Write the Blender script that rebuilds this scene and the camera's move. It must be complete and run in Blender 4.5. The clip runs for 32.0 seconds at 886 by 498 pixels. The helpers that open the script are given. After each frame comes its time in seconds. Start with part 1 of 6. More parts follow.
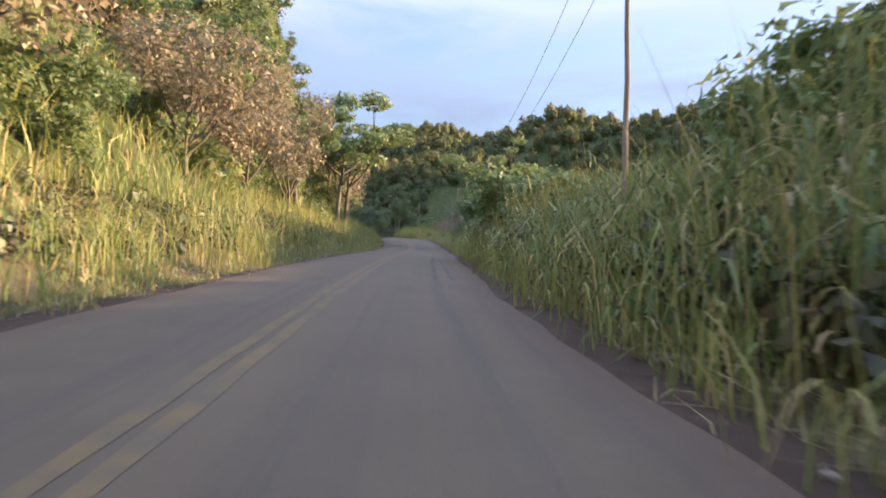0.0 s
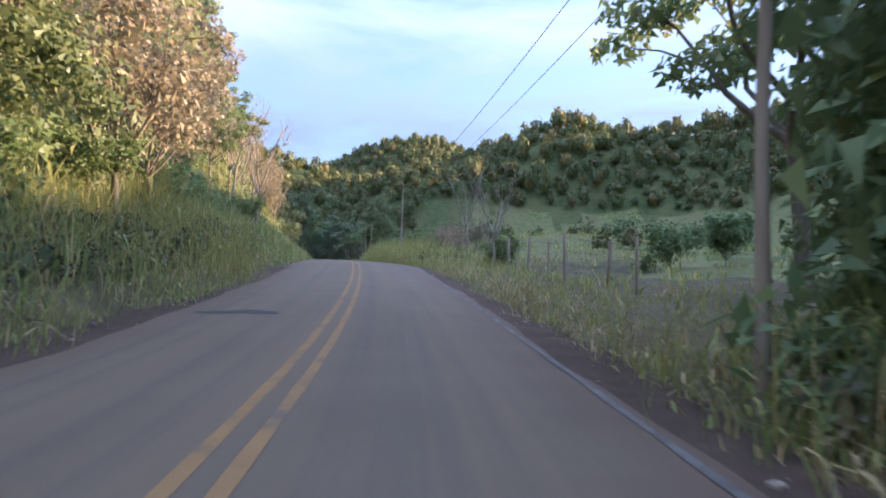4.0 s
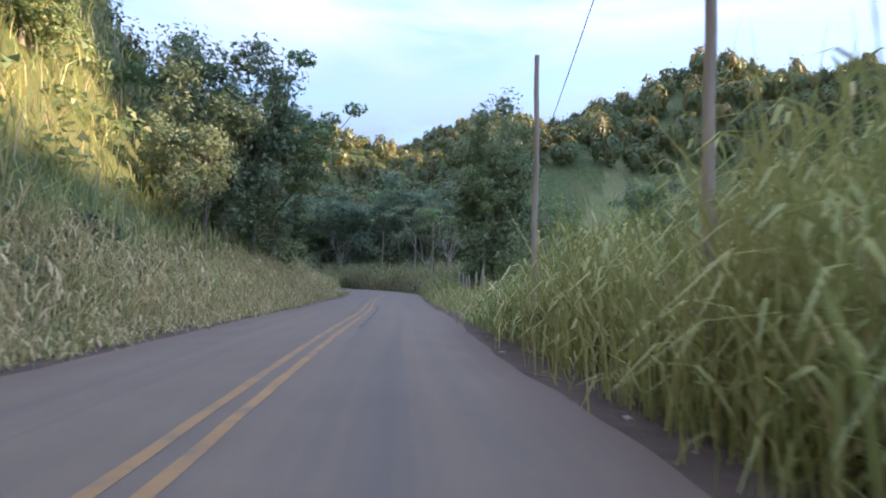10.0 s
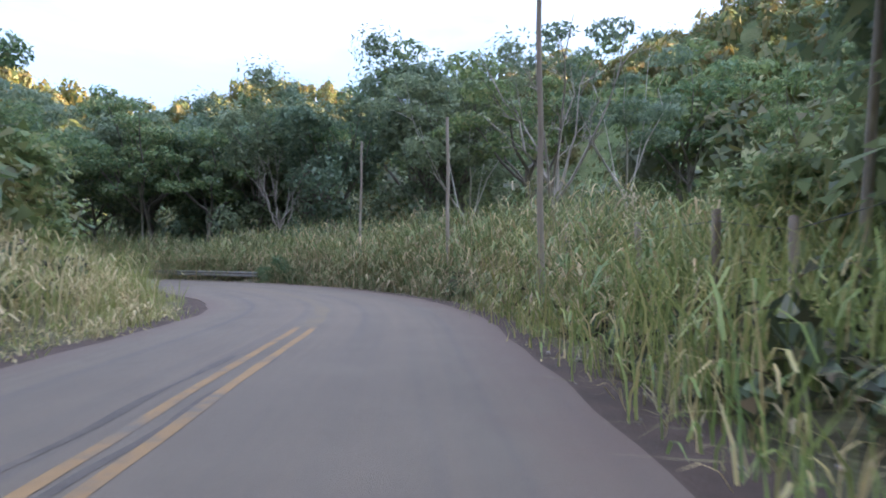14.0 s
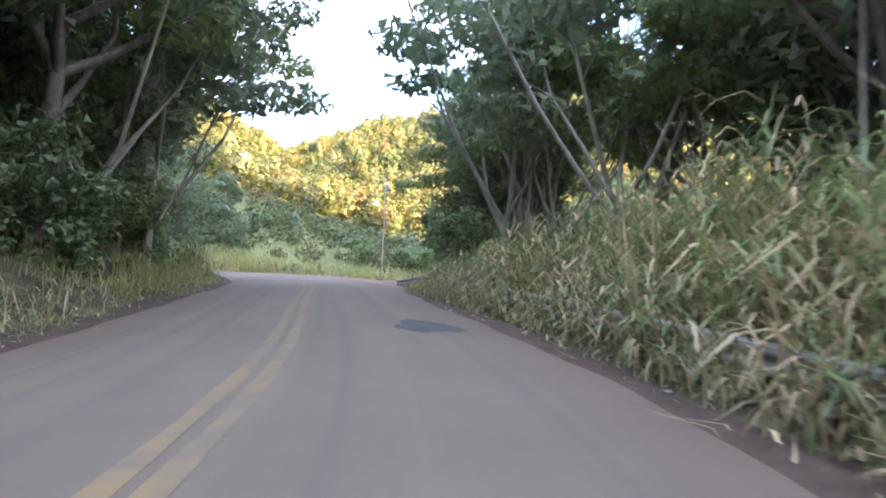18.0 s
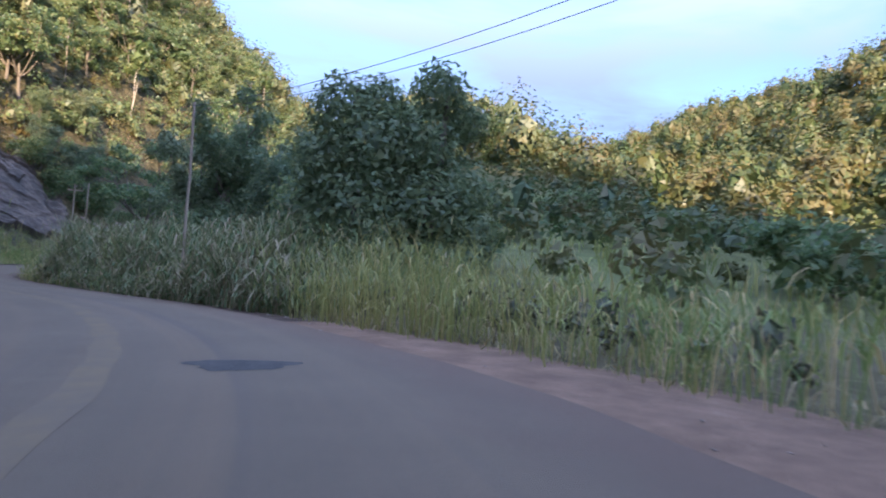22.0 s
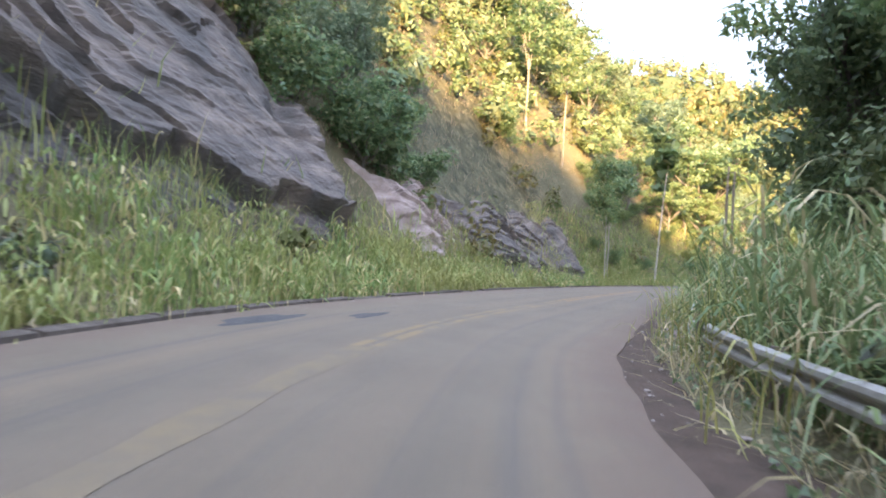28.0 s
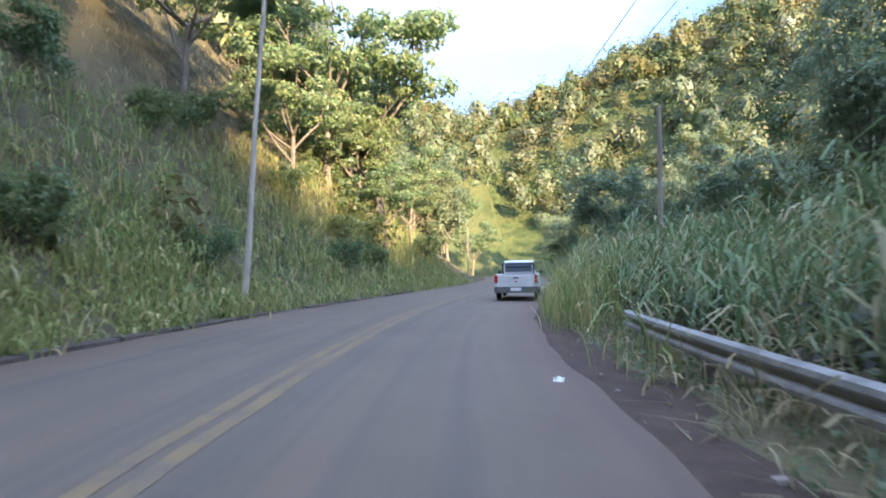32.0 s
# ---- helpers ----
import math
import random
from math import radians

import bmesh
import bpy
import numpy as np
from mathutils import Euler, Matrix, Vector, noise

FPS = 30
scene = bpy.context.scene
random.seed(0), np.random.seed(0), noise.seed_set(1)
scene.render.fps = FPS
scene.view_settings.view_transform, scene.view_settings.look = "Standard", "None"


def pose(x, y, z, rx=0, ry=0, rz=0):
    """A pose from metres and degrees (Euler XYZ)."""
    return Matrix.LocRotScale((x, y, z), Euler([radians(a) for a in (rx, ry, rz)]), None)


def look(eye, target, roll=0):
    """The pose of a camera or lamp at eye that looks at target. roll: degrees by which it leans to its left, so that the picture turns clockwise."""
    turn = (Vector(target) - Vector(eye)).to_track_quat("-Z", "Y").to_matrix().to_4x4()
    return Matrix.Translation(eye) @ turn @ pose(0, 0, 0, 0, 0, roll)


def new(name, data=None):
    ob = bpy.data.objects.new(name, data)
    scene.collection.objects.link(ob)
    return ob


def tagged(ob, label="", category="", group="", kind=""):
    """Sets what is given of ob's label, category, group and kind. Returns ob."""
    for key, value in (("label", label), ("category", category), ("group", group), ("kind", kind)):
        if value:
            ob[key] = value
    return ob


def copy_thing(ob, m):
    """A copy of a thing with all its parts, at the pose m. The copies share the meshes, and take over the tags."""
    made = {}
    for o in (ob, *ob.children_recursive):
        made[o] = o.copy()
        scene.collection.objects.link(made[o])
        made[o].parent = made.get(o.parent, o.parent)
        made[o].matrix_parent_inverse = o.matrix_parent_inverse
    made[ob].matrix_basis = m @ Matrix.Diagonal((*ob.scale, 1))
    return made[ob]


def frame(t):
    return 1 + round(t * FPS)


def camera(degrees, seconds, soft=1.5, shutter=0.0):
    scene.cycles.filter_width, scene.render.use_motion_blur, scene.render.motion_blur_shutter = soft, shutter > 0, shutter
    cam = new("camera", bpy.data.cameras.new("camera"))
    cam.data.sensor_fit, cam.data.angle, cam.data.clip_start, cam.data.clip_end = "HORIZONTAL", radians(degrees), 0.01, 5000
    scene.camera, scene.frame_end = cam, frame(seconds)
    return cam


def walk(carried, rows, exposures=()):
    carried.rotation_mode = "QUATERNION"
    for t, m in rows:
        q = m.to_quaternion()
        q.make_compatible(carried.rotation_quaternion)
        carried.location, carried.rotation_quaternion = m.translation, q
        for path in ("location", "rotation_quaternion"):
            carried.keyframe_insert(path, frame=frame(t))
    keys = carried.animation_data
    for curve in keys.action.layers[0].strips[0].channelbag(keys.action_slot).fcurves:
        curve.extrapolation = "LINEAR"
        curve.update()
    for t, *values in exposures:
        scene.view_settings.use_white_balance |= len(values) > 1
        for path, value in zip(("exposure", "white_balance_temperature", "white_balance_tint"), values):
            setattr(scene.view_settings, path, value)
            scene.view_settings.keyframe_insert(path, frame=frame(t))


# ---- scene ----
# Positions along the road ("chain") are metres from the first centre-line point; "side" is metres to the right of the centre line.

PATH = [
    (0.0, 1.13, -28.49, -0.21, 91.58, -1.29, -0.16),
    (0.5, 0.74, -20.94, 0.05, 92.05, -1.36, -0.38),
    (1.0, 0.49, -13.39, 0.57, 92.35, -1.39, -0.64),
    (1.5, 0.24, -5.84, 0.82, 92.50, -1.68, -1.03),
    (2.0, 0.13, 1.71, 1.33, 92.70, -1.95, -1.67),
    (2.5, 0.04, 9.27, 1.59, 92.87, -1.34, -1.82),
    (3.0, -0.06, 16.81, 1.87, 93.28, -1.44, -1.85),
    (3.5, -0.28, 24.35, 2.13, 93.56, -1.61, -1.80),
    (4.0, -0.61, 31.90, 2.65, 93.54, -2.01, -1.39),
    (4.5, -1.06, 39.47, 2.90, 93.66, -2.46, -0.39),
    (6.5, -4.00, 69.95, 5.16, 93.95, -2.94, 4.07),
    (7.0, -5.14, 77.55, 5.49, 94.08, -2.75, 4.37),
    (7.5, -6.11, 84.64, 5.82, 94.17, -2.22, 4.69),
    (8.0, -7.26, 92.24, 6.14, 94.18, -1.71, 4.84),
    (8.5, -8.42, 99.83, 6.47, 94.06, -1.59, 5.00),
    (9.0, -9.57, 107.42, 6.65, 93.79, -1.50, 5.15),
    (9.5, -10.58, 114.34, 6.67, 93.65, -1.26, 5.20),
    (10.0, -11.56, 121.11, 6.81, 93.13, -1.23, 5.16),
    (10.5, -12.55, 127.71, 6.82, 92.84, -1.17, 5.34),
    (11.0, -13.52, 134.14, 6.80, 92.49, -0.63, 5.43),
    (11.5, -14.48, 140.41, 6.80, 92.18, -0.17, 5.48),
    (12.0, -15.50, 146.84, 6.80, 92.00, -0.48, 5.54),
    (12.5, -16.49, 152.82, 6.80, 91.73, -0.63, 5.65),
    (13.0, -17.42, 158.24, 6.82, 91.58, 0.25, 5.80),
    (13.5, -18.32, 163.67, 6.83, 91.57, 0.19, 5.97),
    (15.5, -21.51, 185.47, 6.96, 91.37, -0.39, 15.28),
    (16.0, -24.15, 190.76, 7.00, 91.50, -0.58, 24.39),
    (16.5, -27.62, 195.36, 7.04, 91.65, -0.66, 34.56),
    (17.0, -31.73, 199.17, 7.10, 91.69, -1.01, 44.99),
    (17.5, -36.10, 202.20, 7.15, 91.79, -1.89, 54.54),
    (18.0, -40.82, 204.41, 7.23, 91.72, -3.08, 61.82),
    (18.5, -45.69, 206.22, 7.24, 91.55, -4.19, 65.71),
    (19.0, -50.53, 207.91, 7.29, 91.58, -5.19, 66.55),
    (19.5, -55.61, 209.66, 7.33, 91.80, -5.31, 66.72),
    (20.0, -60.75, 211.49, 7.38, 91.86, -5.09, 67.06),
    (20.5, -66.02, 213.19, 7.40, 92.05, -4.67, 67.62),
    (21.0, -71.08, 214.42, 7.44, 92.16, -4.26, 71.71),
    (21.5, -76.18, 215.11, 7.47, 92.06, -4.15, 79.19),
    (22.0, -81.19, 215.11, 7.37, 91.81, -3.60, 88.68),
    (22.5, -86.14, 214.07, 7.33, 91.20, -3.98, 100.12),
    (23.0, -90.46, 212.41, 7.25, 90.61, -3.75, 110.64),
    (23.5, -94.17, 210.30, 7.15, 90.18, -3.55, 120.19),
    (24.0, -97.29, 207.86, 7.06, 90.12, -3.28, 126.95),
    (24.5, -100.22, 205.07, 6.98, 90.40, -2.97, 129.67),
    (26.5, -115.88, 190.96, 6.67, 90.02, -2.81, 123.08),
    (27.0, -121.14, 188.19, 6.60, 90.26, -2.90, 117.34),
    (27.5, -126.75, 185.82, 6.53, 90.53, -2.80, 110.78),
    (28.0, -132.58, 184.07, 6.48, 90.77, -2.60, 103.69),
    (28.5, -138.40, 183.12, 6.37, 91.21, -2.27, 96.74),
    (29.0, -144.46, 182.91, 6.29, 91.37, -1.42, 89.55),
    (29.5, -150.33, 183.30, 6.26, 91.56, -0.76, 85.13),
    (30.0, -156.39, 184.12, 6.28, 91.52, 0.00, 82.00),
    (30.5, -162.60, 185.16, 6.15, 91.69, 0.62, 79.72),
    (31.0, -168.97, 186.39, 6.06, 91.62, 1.07, 77.83),
    (31.5, -175.18, 187.79, 5.94, 91.53, 1.13, 75.85),
    (32.0, -181.44, 189.57, 5.96, 91.40, 1.04, 72.80),
]

cam = camera(69.1, 32.0, soft=1.8, shutter=0.16)
walk(cam, [(t, pose(x, y, z, rx, ry, rz)) for t, x, y, z, rx, ry, rz in PATH],
     exposures=[(0.0, 1.70, 6100.0, 19.0), (4.0, 1.90, 5500.0, 20.0), (7.0, 1.78, 5250.0, 20.0), (9.0, 1.95, 5550.0, 21.0), (11.0, 2.15, 5600.0, 19.0), (12.5, 2.32, 5850.0, 19.0), (16.0, 2.98, 6000.0, 19.0), (18.3, 3.38, 6200.0, 20.0),
                (20.0, 2.90, 5700.0, 18.0), (21.0, 2.08, 5450.0, 22.0), (22.3, 1.80, 5200.0, 21.0), (23.0, 2.55, 5800.0, 19.0), (24.0, 2.86, 6200.0, 17.0), (27.5, 3.2, 6300.0, 16.0), (28.5, 2.76, 6000.0, 14.0), (29.3, 2.62, 5600.0, 11.0),
                (30.2, 2.52, 5300.0, 9.0), (31.0, 2.45, 5300.0, 12.0), (32.0, 2.50, 5350.0, 15.0)])

# ---- world and sun ----
SUN_UP, SUN_TURN = radians(17.5), radians(12.0)          # height over the horizon; angle from +x towards +y
SUN_WAY = Vector((math.cos(SUN_UP) * math.cos(SUN_TURN), math.cos(SUN_UP) * math.sin(SUN_TURN), math.sin(SUN_UP)))
sun = new("sun", bpy.data.lights.new("sun", "SUN"))
sun.data.energy, sun.data.angle, sun.data.color = 5.0, radians(0.6), (1.0, 0.68, 0.33)
sun.matrix_world = look((0, 0, 200), Vector((0, 0, 200)) - SUN_WAY)

world = bpy.data.worlds.new("sky")
scene.world = world
world.use_nodes = True
wn, wl = world.node_tree.nodes, world.node_tree.links
wn.clear()
sky = wn.new("ShaderNodeTexSky")
sky.sky_type, sky.sun_disc = "NISHITA", False
sky.sun_elevation = math.asin(SUN_WAY.z)
sky.sun_rotation = math.atan2(SUN_WAY.x, SUN_WAY.y)
sky.air_density, sky.dust_density, sky.ozone_density = 1.0, 1.2, 1.5
where = wn.new("ShaderNodeTexCoord")
stretch = wn.new("ShaderNodeMapping")
stretch.inputs["Scale"].default_value = (1.0, 1.0, 4.5)
stretch.inputs["Rotation"].default_value = (0.10, 0.12, 0.3)
cloud = wn.new("ShaderNodeTexNoise")
cloud.inputs["Scale"].default_value, cloud.inputs["Detail"].default_value = 2.3, 7.0
cloud.inputs["Roughness"].default_value, cloud.inputs["Distortion"].default_value = 0.55, 0.4
ramp = wn.new("ShaderNodeValToRGB")
ramp.color_ramp.elements[0].position, ramp.color_ramp.elements[1].position = 0.33, 0.66
mixer = wn.new("ShaderNodeMix")
mixer.data_type = "RGBA"
height = wn.new("ShaderNodeSeparateXYZ")
veil = wn.new("ShaderNodeMix")                            # high cloud, brightened overhead to lift shaded ground; kept dimmer low over the hills
veil.data_type = "RGBA"
veil.inputs["A"].default_value, veil.inputs["B"].default_value = (1.28, 1.46, 1.82, 1), (8.0, 9.3, 11.8, 1)
wl.new(where.outputs["Generated"], height.inputs["Vector"])
rise = wn.new("ShaderNodeMapRange")
rise.inputs["From Min"].default_value, rise.inputs["From Max"].default_value = 0.22, 1.0
wl.new(height.outputs["Z"], rise.inputs["Value"])
wl.new(rise.outputs["Result"], veil.inputs["Factor"])
wl.new(veil.outputs["Result"], mixer.inputs["B"])
back = wn.new("ShaderNodeBackground")
back.inputs["Strength"].default_value = 0.1
out = wn.new("ShaderNodeOutputWorld")
wl.new(where.outputs["Generated"], stretch.inputs["Vector"])
wl.new(stretch.outputs["Vector"], cloud.inputs["Vector"])
wl.new(cloud.outputs["Fac"], ramp.inputs["Fac"])
wl.new(ramp.outputs["Color"], mixer.inputs["Factor"])
wl.new(sky.outputs["Color"], mixer.inputs["A"])
wl.new(mixer.outputs["Result"], back.inputs["Color"])
wl.new(back.outputs["Background"], out.inputs["Surface"])

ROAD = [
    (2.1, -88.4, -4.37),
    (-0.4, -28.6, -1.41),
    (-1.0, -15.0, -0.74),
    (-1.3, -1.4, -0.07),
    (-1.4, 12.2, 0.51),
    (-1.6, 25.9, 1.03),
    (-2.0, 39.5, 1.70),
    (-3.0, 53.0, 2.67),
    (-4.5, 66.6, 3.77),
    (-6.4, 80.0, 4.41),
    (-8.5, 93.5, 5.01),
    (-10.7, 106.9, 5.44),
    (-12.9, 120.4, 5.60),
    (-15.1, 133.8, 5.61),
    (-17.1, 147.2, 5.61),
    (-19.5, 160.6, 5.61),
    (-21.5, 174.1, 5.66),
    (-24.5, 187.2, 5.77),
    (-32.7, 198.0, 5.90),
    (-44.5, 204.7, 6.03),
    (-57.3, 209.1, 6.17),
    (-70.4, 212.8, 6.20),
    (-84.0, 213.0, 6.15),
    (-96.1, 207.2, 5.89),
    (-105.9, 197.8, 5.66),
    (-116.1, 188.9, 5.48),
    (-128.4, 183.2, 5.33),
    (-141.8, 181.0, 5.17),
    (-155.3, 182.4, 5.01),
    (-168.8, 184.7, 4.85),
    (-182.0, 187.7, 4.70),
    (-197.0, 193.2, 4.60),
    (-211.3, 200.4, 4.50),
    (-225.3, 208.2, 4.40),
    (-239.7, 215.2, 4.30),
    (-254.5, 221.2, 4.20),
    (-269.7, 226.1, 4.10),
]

# ---- materials ----
def material(name):
    m = bpy.data.materials.new(name)
    m.use_nodes = True
    m.node_tree.nodes.clear()
    return m, m.node_tree.nodes, m.node_tree.links


def noise_node(n, l, scale, detail=4.0, rough=0.6, vector=None, stretch=None):
    tex = n.new("ShaderNodeTexNoise")
    tex.inputs["Scale"].default_value, tex.inputs["Detail"].default_value = scale, detail
    tex.inputs["Roughness"].default_value = rough
    if vector is None:
        vector = n.new("ShaderNodeTexCoord").outputs["Object"]
    if stretch:
        mp = n.new("ShaderNodeMapping")
        mp.inputs["Scale"].default_value = stretch
        l.new(vector, mp.inputs["Vector"])
        vector = mp.outputs["Vector"]
    l.new(vector, tex.inputs["Vector"])
    return tex.outputs["Fac"]


def ramp_node(n, l, fac, stops):
    r = n.new("ShaderNodeValToRGB")
    while len(r.color_ramp.elements) < len(stops):
        r.color_ramp.elements.new(0.5)
    for e, (p, c) in zip(r.color_ramp.elements, stops):
        e.position, e.color = p, (*c, 1)
    l.new(fac, r.inputs["Fac"])
    return r.outputs["Color"]


def mix_node(n, l, fac, a, b, mode="MIX"):
    m = n.new("ShaderNodeMix")
    m.data_type, m.blend_type = "RGBA", mode
    for sock, v in (("Factor", fac), ("A", a), ("B", b)):
        if isinstance(v, (int, float)):
            m.inputs[sock].default_value = v
        elif isinstance(v, tuple):
            m.inputs[sock].default_value = (*v, 1)
        else:
            l.new(v, m.inputs[sock])
    return m.outputs["Result"]


def finish(m, n, l, color, rough=0.9, metal=0.0, bump=None, bump_size=0.02, spec=0.3):
    p = n.new("ShaderNodeBsdfPrincipled")
    o = n.new("ShaderNodeOutputMaterial")
    if isinstance(color, tuple):
        p.inputs["Base Color"].default_value = (*color, 1)
    else:
        l.new(color, p.inputs["Base Color"])
    p.inputs["Roughness"].default_value, p.inputs["Metallic"].default_value = rough, metal
    p.inputs["Specular IOR Level"].default_value = spec
    if bump is not None:
        b = n.new("ShaderNodeBump")
        b.inputs["Distance"].default_value = bump_size
        l.new(bump, b.inputs["Height"])
        l.new(b.outputs["Normal"], p.inputs["Normal"])
    l.new(p.outputs["BSDF"], o.inputs["Surface"])
    return m


def surface(name, stops, scale, rough=0.9, bump_scale=None, bump_size=0.02, stretch=None, metal=0.0, spec=0.3, second=None):
    m, n, l = material(name)
    c = ramp_node(n, l, noise_node(n, l, scale, 6, 0.65, stretch=stretch), stops)
    if second:
        f = ramp_node(n, l, noise_node(n, l, second[0], 5, 0.6), [(second[2], (0, 0, 0)), (second[3], (1, 1, 1))])
        c = mix_node(n, l, f, c, second[1])
    b = noise_node(n, l, bump_scale, 5, 0.7, stretch=stretch) if bump_scale else None
    return finish(m, n, l, c, rough, metal, b, bump_size, spec)


def leafy(name, stops, through_light=0.35, patch=None, grey=0.22):
    """Leaves and blades: the colour differs from leaf to leaf and in patches; some light comes through."""
    m, n, l = material(name)
    geo = n.new("ShaderNodeNewGeometry")
    c = ramp_node(n, l, geo.outputs["Random Per Island"], stops)
    if patch:
        f = ramp_node(n, l, noise_node(n, l, patch[0], 3, 0.6, vector=geo.outputs["Position"]), [(0.42, (0, 0, 0)), (0.66, (1, 1, 1))])
        c = mix_node(n, l, f, c, patch[1])
    info = n.new("ShaderNodeObjectInfo")
    c = mix_node(n, l, grey, c, (0.18, 0.205, 0.22))
    tint = ramp_node(n, l, info.outputs["Random"], [(0.0, (1.0, 1.1, 1.06)), (1.0, (1.5, 1.38, 1.2))])
    c = mix_node(n, l, 1.0, c, tint, "MULTIPLY")
    d = n.new("ShaderNodeBsdfDiffuse")
    t = n.new("ShaderNodeBsdfTranslucent")
    g = n.new("ShaderNodeBsdfGlossy")
    g.inputs["Roughness"].default_value = 0.45
    g.inputs["Color"].default_value = (0.6, 0.65, 0.7, 1)
    a, b = n.new("ShaderNodeMixShader"), n.new("ShaderNodeMixShader")
    a.inputs["Fac"].default_value, b.inputs["Fac"].default_value = through_light, 0.04
    o = n.new("ShaderNodeOutputMaterial")
    l.new(c, d.inputs["Color"])
    l.new(c, t.inputs["Color"])
    l.new(d.outputs["BSDF"], a.inputs[1])
    l.new(t.outputs["BSDF"], a.inputs[2])
    l.new(a.outputs["Shader"], b.inputs[1])
    l.new(g.outputs["BSDF"], b.inputs[2])
    l.new(b.outputs["Shader"], o.inputs["Surface"])
    return m


GREEN = [(0.0, (0.07, 0.125, 0.03)), (0.5, (0.12, 0.19, 0.045)), (0.8, (0.18, 0.24, 0.07)), (1.0, (0.28, 0.27, 0.11))]
M_GRASS = leafy("tall_grass", [(0.0, (0.102, 0.167, 0.047)), (0.45, (0.177, 0.246, 0.070)), (0.72, (0.260, 0.302, 0.102)),
                               (0.86, (0.391, 0.335, 0.158)), (1.0, (0.512, 0.409, 0.233))], 0.32, (0.12, (0.25, 0.25, 0.08)), 0.08)
M_STRAW = leafy("straw_tipped_grass", [(0.0, (0.094, 0.140, 0.047)), (0.4, (0.172, 0.203, 0.086)), (0.65, (0.281, 0.226, 0.129)), (1.0, (0.406, 0.312, 0.207))], 0.34, None, 0.08)
M_GOLD = leafy("golden_grass", [(0.0, (0.2, 0.2, 0.08)), (0.4, (0.34, 0.3, 0.14)), (1.0, (0.58, 0.48, 0.3))], 0.45, None, 0.1)
M_DRY = leafy("dry_grass", [(0.0, (0.16, 0.15, 0.06)), (0.5, (0.3, 0.25, 0.12)), (1.0, (0.45, 0.36, 0.21))], 0.3)
M_LEAF = leafy("leaves", GREEN, 0.47)
M_LEAF_DARK = leafy("dark_leaves", [(0.0, (0.095, 0.14, 0.07)), (0.6, (0.15, 0.2, 0.1)), (1.0, (0.225, 0.26, 0.135))], 0.5, None, 0.2)
M_SHRUB = leafy("shrub_leaves", [(0.0, (0.08, 0.14, 0.04)), (0.6, (0.13, 0.2, 0.06)), (1.0, (0.21, 0.27, 0.1))], 0.3)
M_LEAF_RUST = leafy("rusty_leaves", [(0.0, (0.18, 0.14, 0.085)), (0.5, (0.29, 0.215, 0.14)), (1.0, (0.4, 0.31, 0.21))], 0.35)
M_WOODS = leafy("woods", [(0.0, (0.045, 0.075, 0.022)), (0.5, (0.07, 0.105, 0.03)), (0.85, (0.1, 0.13, 0.038)), (1.0, (0.14, 0.135, 0.05))],
                0.3, (0.16, (0.13, 0.1, 0.03)), 0.05)
M_CROWN = leafy("crown_mass", [(0.0, (0.03, 0.06, 0.02)), (0.5, (0.06, 0.1, 0.028)), (0.85, (0.11, 0.14, 0.04)), (1.0, (0.17, 0.14, 0.06))], 0.1, (0.03, (0.1, 0.1, 0.04)))
M_BROWN = leafy("brown_dry_grass", [(0.0, (0.14, 0.105, 0.07)), (0.5, (0.24, 0.175, 0.115)), (0.85, (0.33, 0.25, 0.16)), (1.0, (0.24, 0.24, 0.11))], 0.3)
M_CANE = leafy("cane_grass", [(0.0, (0.098, 0.148, 0.049)), (0.5, (0.164, 0.209, 0.078)), (0.75, (0.238, 0.246, 0.107)), (0.88, (0.377, 0.295, 0.164)), (1.0, (0.492, 0.377, 0.230))], 0.3, None, 0.08)
M_VINE = leafy("vine_leaves", [(0.0, (0.08, 0.125, 0.045)), (0.6, (0.14, 0.19, 0.07)), (1.0, (0.22, 0.25, 0.105))], 0.5, None, 0.2)
# dead leaves, coloured dark for the shade at the foot of the grass
M_UNDER_SHADE = leafy("shade_dark_dead_leaves", [(0.0, (0.025, 0.03, 0.014)), (0.6, (0.05, 0.05, 0.026)), (0.85, (0.09, 0.075, 0.045)), (1.0, (0.17, 0.13, 0.085))], 0.2, None, 0.03)
M_BARK = surface("bark", [(0.3, (0.10, 0.085, 0.07)), (0.7, (0.26, 0.23, 0.19))], 6, 0.95, 30, 0.03, (1, 1, 0.2))
M_PALE_BARK = surface("pale_bark", [(0.3, (0.19, 0.16, 0.13)), (0.7, (0.36, 0.32, 0.26))], 5, 0.9, 30, 0.02, (1, 1, 0.3))
M_WHITE_BARK = surface("whitish_bark", [(0.3, (0.3, 0.27, 0.23)), (0.7, (0.55, 0.5, 0.43))], 5, 0.9, 30, 0.02, (1, 1, 0.3))
M_GROUND = surface("soil_and_litter", [(0.32, (0.03, 0.03, 0.018)), (0.5, (0.08, 0.075, 0.04)), (0.62, (0.13, 0.115, 0.065)), (0.78, (0.21, 0.165, 0.105))], 1.1, 1.0, 3.0, 0.2,
                   second=(0.035, (0.14, 0.12, 0.065), 0.45, 0.62))
M_WOOD_FLOOR = surface("undergrowth", [(0.3, (0.03, 0.045, 0.016)), (0.5, (0.07, 0.095, 0.03)), (0.7, (0.12, 0.13, 0.05))], 0.5, 1.0, 1.5, 0.5,
                       second=(0.06, (0.1, 0.11, 0.04), 0.45, 0.6))
